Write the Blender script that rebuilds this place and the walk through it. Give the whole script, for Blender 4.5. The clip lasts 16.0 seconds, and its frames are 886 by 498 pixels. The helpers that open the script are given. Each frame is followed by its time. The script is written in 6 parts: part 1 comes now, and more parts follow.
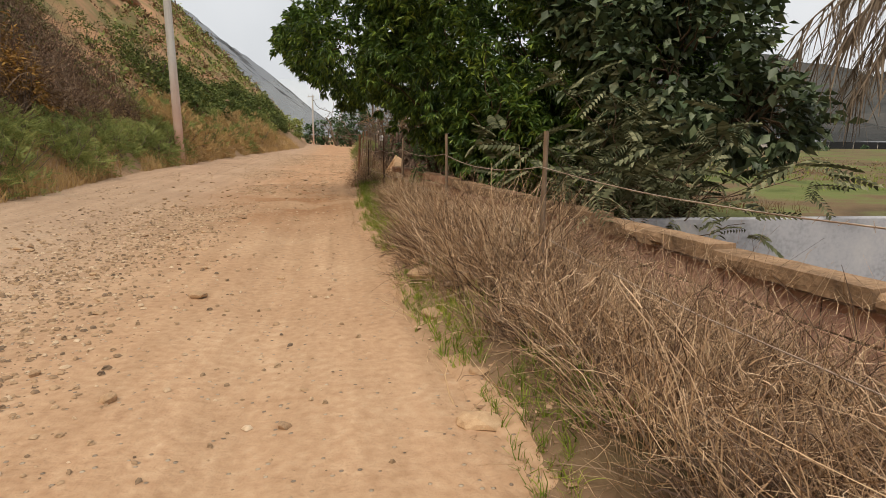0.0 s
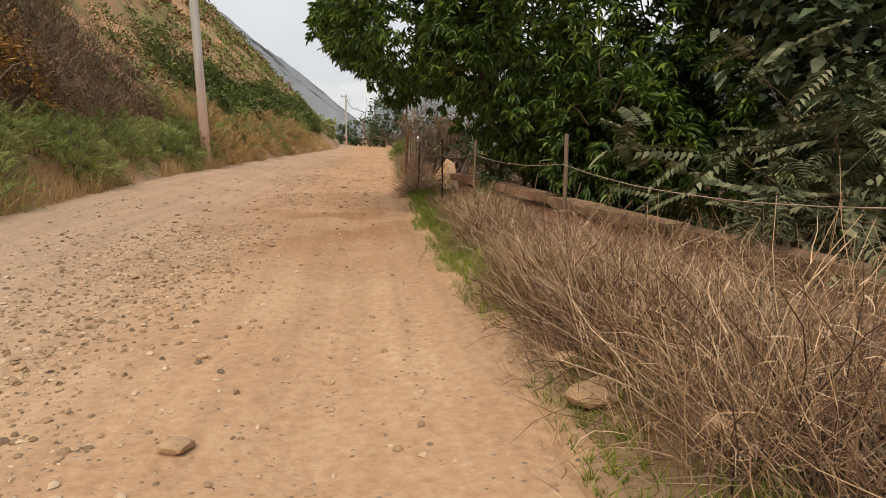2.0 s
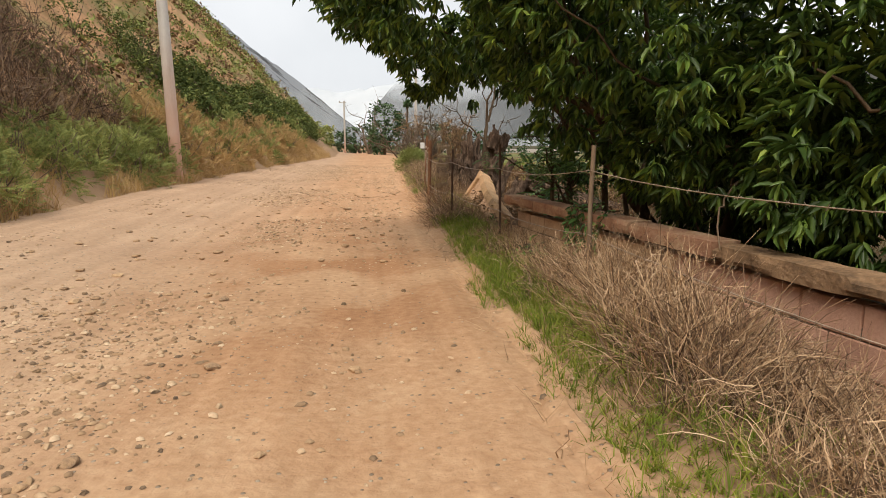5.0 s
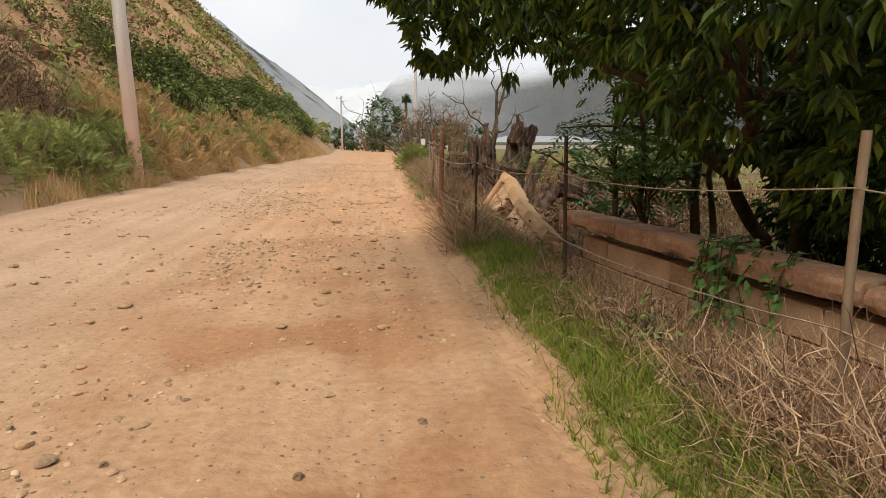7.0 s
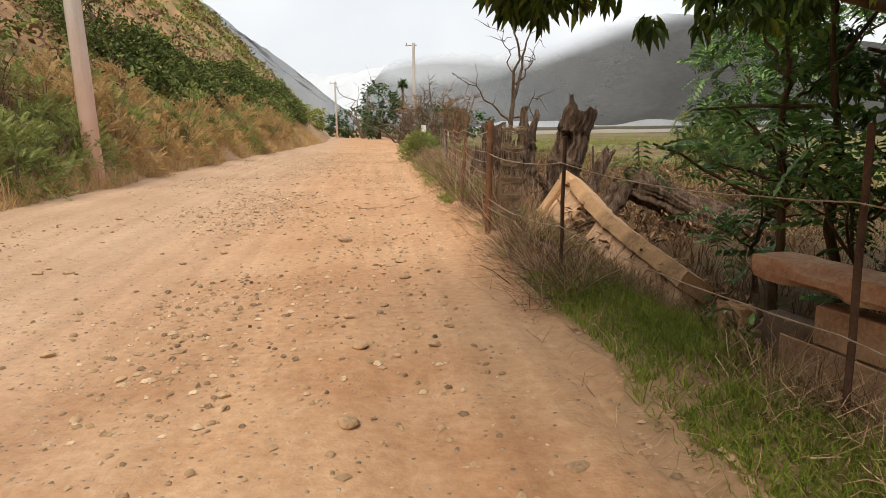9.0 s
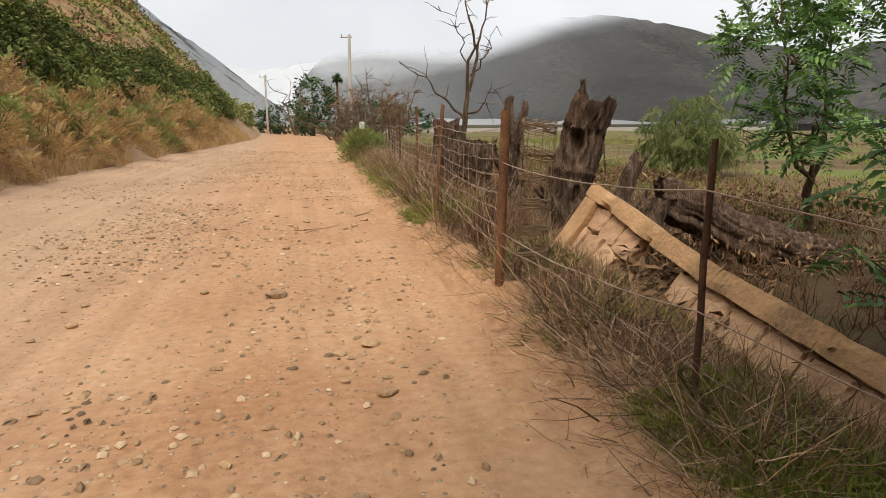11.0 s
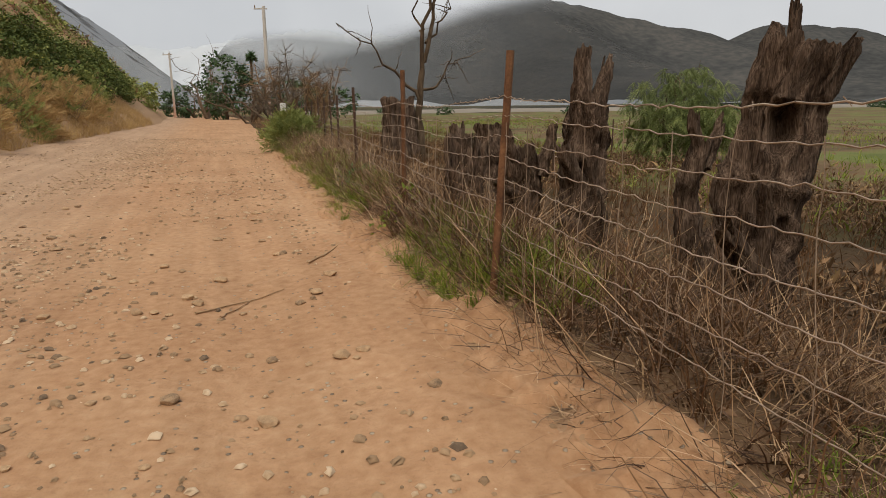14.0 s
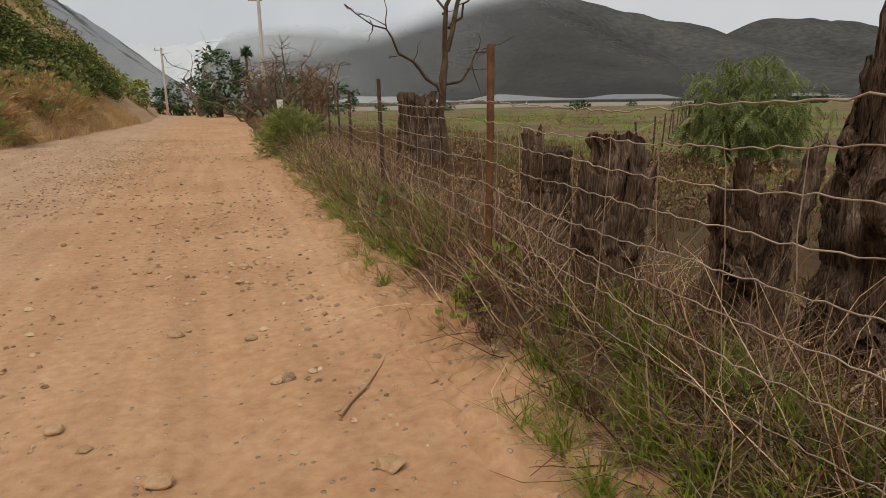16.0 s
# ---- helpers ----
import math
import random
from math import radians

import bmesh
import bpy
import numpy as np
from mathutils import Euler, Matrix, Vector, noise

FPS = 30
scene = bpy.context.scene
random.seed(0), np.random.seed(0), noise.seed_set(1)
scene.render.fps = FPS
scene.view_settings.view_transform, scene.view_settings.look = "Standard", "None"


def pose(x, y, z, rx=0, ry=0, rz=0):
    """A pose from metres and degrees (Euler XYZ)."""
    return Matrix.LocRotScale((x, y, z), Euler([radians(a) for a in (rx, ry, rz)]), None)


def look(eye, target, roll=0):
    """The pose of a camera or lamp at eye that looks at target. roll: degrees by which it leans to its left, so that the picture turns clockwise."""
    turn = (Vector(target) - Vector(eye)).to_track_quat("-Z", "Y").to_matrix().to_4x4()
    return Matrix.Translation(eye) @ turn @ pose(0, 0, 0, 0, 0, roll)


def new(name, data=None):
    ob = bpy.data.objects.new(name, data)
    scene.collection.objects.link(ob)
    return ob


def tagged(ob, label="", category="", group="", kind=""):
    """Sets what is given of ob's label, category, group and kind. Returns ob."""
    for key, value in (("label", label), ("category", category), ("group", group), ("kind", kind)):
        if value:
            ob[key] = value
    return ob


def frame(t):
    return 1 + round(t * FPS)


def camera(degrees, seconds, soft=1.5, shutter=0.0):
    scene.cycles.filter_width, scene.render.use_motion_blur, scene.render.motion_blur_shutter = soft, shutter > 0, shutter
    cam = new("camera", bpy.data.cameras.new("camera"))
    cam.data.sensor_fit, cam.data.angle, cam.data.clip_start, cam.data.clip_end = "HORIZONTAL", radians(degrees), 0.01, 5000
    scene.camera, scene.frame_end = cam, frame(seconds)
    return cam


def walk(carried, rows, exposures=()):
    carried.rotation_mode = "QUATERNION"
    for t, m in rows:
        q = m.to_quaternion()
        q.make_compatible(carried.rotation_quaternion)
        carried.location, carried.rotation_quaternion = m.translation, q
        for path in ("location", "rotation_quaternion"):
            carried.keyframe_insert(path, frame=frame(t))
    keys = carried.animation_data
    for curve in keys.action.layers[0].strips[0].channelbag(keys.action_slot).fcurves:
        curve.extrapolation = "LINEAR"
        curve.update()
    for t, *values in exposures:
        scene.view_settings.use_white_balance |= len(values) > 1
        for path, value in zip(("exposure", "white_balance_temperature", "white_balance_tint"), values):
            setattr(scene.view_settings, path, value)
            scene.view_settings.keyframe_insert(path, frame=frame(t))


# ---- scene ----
cam = camera(69.8, 16.0, soft=0.6)
PATH = [
    (0, (0.673, -0.895, 1.351), (0.989, 1.049, 1.007), 0.5),
    (0.5, (0.631, -0.205, 1.329), (0.931, 1.743, 0.989), 0.5),
    (1, (0.584, 0.484, 1.343), (0.856, 2.435, 0.998), 0.5),
    (1.5, (0.452, 1.181, 1.347), (0.679, 3.138, 1.002), 0.5),
    (2, (0.332, 1.912, 1.363), (0.555, 3.87, 1.019), 0.4),
    (2.5, (0.225, 2.623, 1.361), (0.44, 4.581, 1.015), 0.2),
    (3, (0.204, 3.34, 1.353), (0.433, 5.297, 1.011), 0.3),
    (3.5, (0.147, 4.044, 1.336), (0.381, 6.002, 1.002), 0.3),
    (4, (0.121, 4.763, 1.316), (0.353, 6.723, 0.989), 0.3),
    (4.5, (0.07, 5.447, 1.339), (0.309, 7.406, 1.017), 0.3),
    (4.7, (0.047, 5.733, 1.34), (0.279, 7.693, 1.018), 0.2),
    (6.8, (0.145, 8.798, 1.319), (0.375, 10.757, 0.986), -0.3),
    (7, (0.121, 9.097, 1.306), (0.353, 11.056, 0.973), -0.2),
    (7.5, (0.077, 9.757, 1.311), (0.308, 11.716, 0.977), -0.5),
    (8, (-0.014, 10.455, 1.322), (0.21, 12.412, 0.974), -0.3),
    (8.5, (-0.131, 11.14, 1.325), (0.092, 13.094, 0.964), -0.7),
    (9, (-0.173, 11.861, 1.351), (0.073, 13.81, 0.976), -0.7),
    (9.2, (-0.211, 12.155, 1.318), (0.062, 14.1, 0.939), -0.7),
    (11.3, (-0.215, 14.992, 1.332), (0.247, 16.898, 0.942), -0.2),
    (11.5, (-0.228, 15.267, 1.296), (0.244, 17.17, 0.9), -0.2),
    (12, (-0.247, 15.971, 1.284), (0.239, 17.869, 0.886), -0.3),
    (12.5, (-0.249, 16.725, 1.285), (0.277, 18.613, 0.888), -0.2),
    (13, (-0.251, 17.395, 1.303), (0.316, 19.268, 0.89), -0.5),
    (13.5, (-0.14, 18.079, 1.281), (0.488, 19.93, 0.857), -0.5),
    (14, (-0.09, 18.75, 1.267), (0.58, 20.582, 0.827), -0.6),
    (14.5, (-0.046, 19.411, 1.261), (0.641, 21.233, 0.809), -0.5),
    (15, (0.01, 20.082, 1.278), (0.696, 21.905, 0.823), -0.9),
    (15.5, (0.049, 20.767, 1.298), (0.732, 22.592, 0.846), -0.9),
    (16, (0.185, 21.479, 1.301), (0.861, 23.306, 0.848), -0.9),
]
walk(cam, [(t, look(eye, target, roll)) for t, eye, target, roll in PATH],
     [(0, 0.55), (2, 0.6), (4.5, 0.8), (7, 0.86), (9, 0.9), (11.3, 0.72), (13, 0.38), (14.5, 0.24), (16, 0.2)])

# ---- world and sun: a bright, low overcast ----
world = bpy.data.worlds.new("overcast_sky")
scene.world = world
world.use_nodes = True
wn, wl = world.node_tree.nodes, world.node_tree.links
sky = wn.new("ShaderNodeTexSky")
sky.sky_type, sky.sun_disc = "NISHITA", False
sky.sun_elevation, sky.sun_rotation = radians(58), radians(217)
sky.dust_density, sky.air_density = 4.0, 1.5
grey = wn.new("ShaderNodeHueSaturation")
grey.inputs["Saturation"].default_value = 0.25
grey.inputs["Value"].default_value = 0.055
wl.new(sky.outputs[0], grey.inputs["Color"])
cloud_noise = wn.new("ShaderNodeTexNoise")
cloud_noise.inputs["Scale"].default_value = 2.2
cloud_noise.inputs["Detail"].default_value = 5
cloud_ramp = wn.new("ShaderNodeValToRGB")
cloud_ramp.color_ramp.elements[0].position, cloud_ramp.color_ramp.elements[1].position = 0.3, 0.75
cloud_ramp.color_ramp.elements[0].color = (0.53, 0.55, 0.575, 1)
cloud_ramp.color_ramp.elements[1].color = (0.76, 0.765, 0.775, 1)
wl.new(cloud_noise.outputs[0], cloud_ramp.inputs[0])
sky_mix = wn.new("ShaderNodeMixRGB")
sky_mix.inputs[0].default_value = 0.8
wl.new(grey.outputs[0], sky_mix.inputs[1])
wl.new(cloud_ramp.outputs[0], sky_mix.inputs[2])
wl.new(sky_mix.outputs[0], wn["Background"].inputs["Color"])
wn["Background"].inputs["Strength"].default_value = 0.95
sun = new("sun", bpy.data.lights.new("sun", "SUN"))
sun.data.energy, sun.data.angle, sun.data.color = 1.5, radians(36), (1.0, 0.88, 0.72)
sun.matrix_world = look((-6, -8, 16), (0, 0, 0))


# ---- noise and mesh helpers ----
def hash2(ix, iy, seed):
    h = (ix.astype(np.int64) * 374761393 + iy.astype(np.int64) * 668265263 + seed * 1442695041) & 0xFFFFFFFF
    h = ((h ^ (h >> 13)) * 1274126177) & 0xFFFFFFFF
    return ((h ^ (h >> 16)) & 0xFFFF) / 65535.0


def wave2(x, y, size, seed=0):
    """Smooth value noise, -1 to 1, with lumps of that size in metres."""
    x, y = np.asarray(x, float) / size, np.asarray(y, float) / size
    ix, iy = np.floor(x), np.floor(y)
    u, v = x - ix, y - iy
    u, v = u * u * (3 - 2 * u), v * v * (3 - 2 * v)
    a = hash2(ix, iy, seed) * (1 - u) + hash2(ix + 1, iy, seed) * u
    b = hash2(ix, iy + 1, seed) * (1 - u) + hash2(ix + 1, iy + 1, seed) * u
    return (a * (1 - v) + b * v) * 2 - 1


def ease(a, b, x):
    u = np.clip((np.asarray(x, float) - a) / (b - a), 0, 1)
    return u * u * (3 - 2 * u)


def left_edge(y):
    return np.interp(y, [5, 10, 17, 21, 30, 42, 60, 77, 110, 200, 400], [-4.6, -4.8, -5.2, -5.25, -5.2, -4.7, -4.0, -3.6, -4.5, -14, -40]) + 0.12 * wave2(y, 0 * np.asarray(y, float), 1.7, 5)


def right_edge(y):
    return np.interp(y, [-5, 1.5, 5, 9, 15, 20, 26, 30, 40, 51, 85, 110, 200, 400], [1.5, 1.42, 1.15, 0.98, 0.95, 1.1, 1.25, 1.4, 1.9, 2.4, 3.9, 3.8, -5, -28]) + 0.07 * wave2(y, 0 * np.asarray(y, float), 0.9, 6)


def road_height(x, y):
    z = 0.25 * ease(-2.2, -5.2, x) + 0.02 * wave2(x, y, 1.6, 1) + 0.006 * wave2(x + 0.3 * y, y - 0.3 * x, 0.5, 2) + 0.004 * wave2(x - 0.5 * y, y + 0.5 * x, 0.27, 7)
    z = z - 0.035 * np.exp(-((x - 0.1 - 0.1 * wave2(y, y * 0, 6, 9)) / 0.3) ** 2) - 0.03 * np.exp(-((x + 1.75) / 0.35) ** 2)
    rough = np.clip(0.35 + 0.65 * ease(-0.9, -2.0, x) + 0.5 * ease(14, 20, y), 0, 1)
    return z + rough * (0.009 * wave2(x, y, 0.16, 3) + 0.006 * wave2(x, y, 0.08, 4))


def ridge(y):
    return np.interp(y, [-40, 20, 140, 260, 420, 700], [33, 31, 29, 21, 8, 2])


def ground_height(x, y):
    x, y = np.asarray(x, float), np.asarray(y, float)
    dl, dr = left_edge(y) - x, x - right_edge(y)
    slope = np.clip(dl - 1.0, 0, None) * 1.04
    top, k = ridge(y), 2.5
    hill = -k * np.logaddexp(-slope / k, -top / k) + k * np.log1p(np.exp(-top / k))
    crag = ease(1.0, 6, dl)
    left = 0.25 + 0.75 * ease(0.0, 0.95, dl) + np.clip(hill, 0, None) + crag * (0.9 * wave2(x, y, 7, 11) + 0.45 * wave2(x, y, 2.6, 12) + 0.2 * wave2(x, y, 0.9, 13))
    left = left + 0.05 * wave2(x, y, 0.5, 14) * ease(0, 0.4, dl)
    right = 0.03 * ease(0, 0.15, dr) * ease(0.9, 0.4, dr) - 0.2 * ease(0.7, 2.2, dr) - 0.3 * ease(2.5, 8, dr) + (0.13 + 0.1 * ease(16, 19, y)) * ease(0.05, 0.6, dr) * ease(1.5, 0.7, dr) + 0.03 * wave2(x, y, 0.24, 17) * ease(0, 0.2, dr) * ease(1.5, 0.6, dr) + 0.03 * wave2(x, y, 0.45, 15) * ease(0, 0.3, dr) + 0.05 * wave2(x, y, 2.2, 16) * ease(0.5, 2, dr)
    mid = road_height(x, y)
    return np.where(dl > 0, left, np.where(dr > 0, right + 0.01, mid))


def mesh_of(name, verts, faces):
    """A mesh from an array of vertices and an array of triangles or quads."""
    me = bpy.data.meshes.new(name)
    verts, faces = np.asarray(verts, np.float32), np.asarray(faces, np.int32)
    n = faces.shape[1]
    me.vertices.add(len(verts))
    me.vertices.foreach_set("co", verts.ravel())
    me.loops.add(faces.size)
    me.loops.foreach_set("vertex_index", faces.ravel())
    me.polygons.add(len(faces))
    me.polygons.foreach_set("loop_start", np.arange(0, faces.size, n, dtype=np.int32))
    me.update(calc_edges=True)
    return me


class Soup:
    """Collects quads for one mesh."""

    def __init__(self):
        self.v, self.f, self.n = [], [], 0

    def add(self, verts, faces):
        self.v.append(np.asarray(verts, np.float32).reshape(-1, 3))
        self.f.append(np.asarray(faces, np.int64).reshape(-1, 4) + self.n)
        self.n += len(self.v[-1])

    def mesh(self, name):
        return mesh_of(name, np.concatenate(self.v), np.concatenate(self.f))


def place(soup, tv, tf, pos, rot, scale):
    """Lays copies of a small template into a soup: pos (n,3), rot (n,3,3), scale (n,) or (n,3)."""
    scale = np.asarray(scale, float)
    scale = scale[:, None] if scale.ndim == 1 else scale
    v = np.einsum("nij,nkj->nki", rot, tv[None] * scale[:, None, :]) + pos[:, None, :]
    n, k = len(pos), len(tv)
    f = tf[None] + (np.arange(n) * k)[:, None, None]
    soup.add(v.reshape(-1, 3), f.reshape(-1, 4))


def frames(y_axis, twist):
    """Rotations whose y axis is given (n,3), turned about it."""
    y = y_axis / np.linalg.norm(y_axis, axis=1, keepdims=True)
    up = np.where(np.abs(y[:, 2:3]) > 0.95, [[1.0, 0, 0]], [[0, 0, 1.0]])
    x = np.cross(y, up)
    x /= np.linalg.norm(x, axis=1, keepdims=True)
    z = np.cross(x, y)
    c, s = np.cos(twist)[:, None], np.sin(twist)[:, None]
    return np.stack([x * c + z * s, y, -x * s + z * c], axis=2)


def tube(soup, points, radii, sides=7, lump=0.0, seed=0):
    """A tapered tube along points; lump makes it uneven."""
    p = np.asarray(points, float)
    r = np.interp(np.linspace(0, 1, len(p)), np.linspace(0, 1, len(radii)), radii)
    d = np.gradient(p, axis=0)
    d /= np.linalg.norm(d, axis=1, keepdims=True) + 1e-9
    ref = np.array([0.31, 0.2, 0.93]) if abs(d[0, 2]) < 0.8 else np.array([0.9, 0.3, 0.1])
    a = np.cross(d, ref)
    a /= np.linalg.norm(a, axis=1, keepdims=True)
    b = np.cross(d, a)
    th = np.linspace(0, 2 * np.pi, sides, endpoint=False)
    rr = r[:, None] * np.ones(sides)
    if lump:
        ii, jj = np.meshgrid(np.arange(len(p)), np.arange(sides), indexing="ij")
        rr = rr * (1 + lump * (hash2(ii, jj, seed) - 0.5) * 2)
    v = p[:, None] + rr[..., None] * (np.cos(th)[None, :, None] * a[:, None] + np.sin(th)[None, :, None] * b[:, None])
    f = []
    for i in range(len(p) - 1):
        for j in range(sides):
            f.append((i * sides + j, i * sides + (j + 1) % sides, (i + 1) * sides + (j + 1) % sides, (i + 1) * sides + j))
    soup.add(v.reshape(-1, 3), f)
    for e in (0, len(p) - 1):
        for j in range(1, sides - 2, 2):
            soup.add(v[e][[0, j, j + 1, j + 2]], [(0, 1, 2, 3)])


def bent(a, b, n=8, sway=0.1, seed=0):
    """A wandering line from a to b."""
    rng = np.random.default_rng(seed)
    a, b = np.asarray(a, float), np.asarray(b, float)
    t = np.linspace(0, 1, n)[:, None]
    wob = np.cumsum(rng.normal(0, 1, (n, 3)), axis=0)
    wob = (wob - wob[:1] - t * (wob[-1:] - wob[:1])) / np.sqrt(n)
    return a + (b - a) * t + wob * sway


def link(name, me, material=None, parent=None, smooth=False):
    ob = new(name, me)
    if material and not me.materials:
        me.materials.append(material)
    if smooth:
        me.polygons.foreach_set("use_smooth", np.ones(len(me.polygons), bool))
    if parent:
        ob.parent = parent
    return ob


def part(name, soup, material, parent, label="", smooth=False):
    """One mesh under a thing, from a Soup, a bmesh or a mesh."""
    if isinstance(soup, Soup):
        me = soup.mesh(name)
    elif isinstance(soup, bmesh.types.BMesh):
        me = bpy.data.meshes.new(name)
        soup.to_mesh(me)
        soup.free()
    else:
        me = soup
    ob = link(name, me, material, parent, smooth)
    return tagged(ob, label) if label else ob


def thing(name, at, label, category, group="", kind=""):
    ob = new(name)
    ob.location = at
    ob.empty_display_size = 0.1
    return tagged(ob, label, category, group, kind)


def box_bm(sx, sy, sz, bevel=0.01, jag=0.0, seed=0, cuts=0):
    """A worn box about its centre."""
    rng = random.Random(seed)
    bm = bmesh.new()
    bmesh.ops.create_cube(bm, size=1)
    for v in bm.verts:
        v.co = Vector((v.co.x * sx, v.co.y * sy, v.co.z * sz))
    if cuts:
        bmesh.ops.subdivide_edges(bm, edges=bm.edges[:], cuts=cuts, use_grid_fill=True)
    if bevel:
        sharp = [e for e in bm.edges if e.calc_face_angle(0) > 0.5]
        bmesh.ops.bevel(bm, geom=sharp, offset=bevel, segments=1, affect="EDGES")
    if jag:
        for v in bm.verts:
            v.co += Vector((rng.uniform(-1, 1), rng.uniform(-1, 1), rng.uniform(-1, 1))) * jag
    return bm


# ---- materials ----
def material(name, stops, scale=4.0, fine=40.0, rough=0.9, bump=0.3, bump_scale=None, island=0.0, each=0.0, metal=0.0, leaf=0.0, coords="Object", stretch=(1, 1, 1), dist=0.02, fine_mix=0.35, spec=0.3):
    """A procedural surface: two scales of noise through colour stops, relief, and shifts piece by piece."""
    m = bpy.data.materials.new(name)
    m.use_nodes = True
    n, l = m.node_tree.nodes, m.node_tree.links
    bsdf = n["Principled BSDF"]
    tc = n.new("ShaderNodeTexCoord")
    mp = n.new("ShaderNodeMapping")
    mp.inputs["Scale"].default_value = stretch
    l.new(tc.outputs[coords], mp.inputs[0])
    big, small = n.new("ShaderNodeTexNoise"), n.new("ShaderNodeTexNoise")
    big.inputs["Scale"].default_value, small.inputs["Scale"].default_value = scale, fine
    big.inputs["Detail"].default_value, small.inputs["Detail"].default_value = 6, 5
    l.new(mp.outputs[0], big.inputs["Vector"])
    l.new(mp.outputs[0], small.inputs["Vector"])
    mix = n.new("ShaderNodeMath")
    mix.operation = "MULTIPLY_ADD"
    mix.inputs[1].default_value = fine_mix
    sub = n.new("ShaderNodeMath")
    sub.operation = "MULTIPLY_ADD"
    sub.inputs[1].default_value, sub.inputs[2].default_value = 1 - fine_mix, 0
    l.new(big.outputs[0], sub.inputs[0])
    l.new(small.outputs[0], mix.inputs[0])
    l.new(sub.outputs[0], mix.inputs[2])
    value = mix.outputs[0]
    if island or each:
        src = n.new("ShaderNodeNewGeometry").outputs["Random Per Island"] if island else n.new("ShaderNodeObjectInfo").outputs["Random"]
        sh = n.new("ShaderNodeMath")
        sh.operation = "MULTIPLY_ADD"
        sh.inputs[1].default_value = island or each
        l.new(src, sh.inputs[0])
        off = n.new("ShaderNodeMath")
        off.operation = "SUBTRACT"
        off.inputs[1].default_value = (island or each) / 2
        l.new(value, off.inputs[0])
        l.new(off.outputs[0], sh.inputs[2])
        value = sh.outputs[0]
    ramp = n.new("ShaderNodeValToRGB")
    els = ramp.color_ramp.elements
    for i, (at, col) in enumerate(stops):
        el = els[i] if i < 2 else els.new(at)
        el.position, el.color = at, (*col, 1)
    l.new(value, ramp.inputs[0])
    l.new(ramp.outputs[0], bsdf.inputs["Base Color"])
    bsdf.inputs["Roughness"].default_value = rough
    bsdf.inputs["Metallic"].default_value = metal
    bsdf.inputs["Specular IOR Level"].default_value = spec
    if bump:
        bp = n.new("ShaderNodeBump")
        bp.inputs["Strength"].default_value, bp.inputs["Distance"].default_value = bump, dist
        if bump_scale:
            tex = n.new("ShaderNodeTexNoise")
            tex.inputs["Scale"].default_value, tex.inputs["Detail"].default_value = bump_scale, 8
            l.new(mp.outputs[0], tex.inputs["Vector"])
            l.new(tex.outputs[0], bp.inputs["Height"])
        else:
            l.new(mix.outputs[0], bp.inputs["Height"])
        l.new(bp.outputs[0], bsdf.inputs["Normal"])
    if leaf:
        tr = n.new("ShaderNodeBsdfTranslucent")
        l.new(ramp.outputs[0], tr.inputs[0])
        ms = n.new("ShaderNodeMixShader")
        ms.inputs[0].default_value = leaf
        l.new(bsdf.outputs[0], ms.inputs[1])
        l.new(tr.outputs[0], ms.inputs[2])
        l.new(ms.outputs[0], n["Material Output"].inputs[0])
    return m


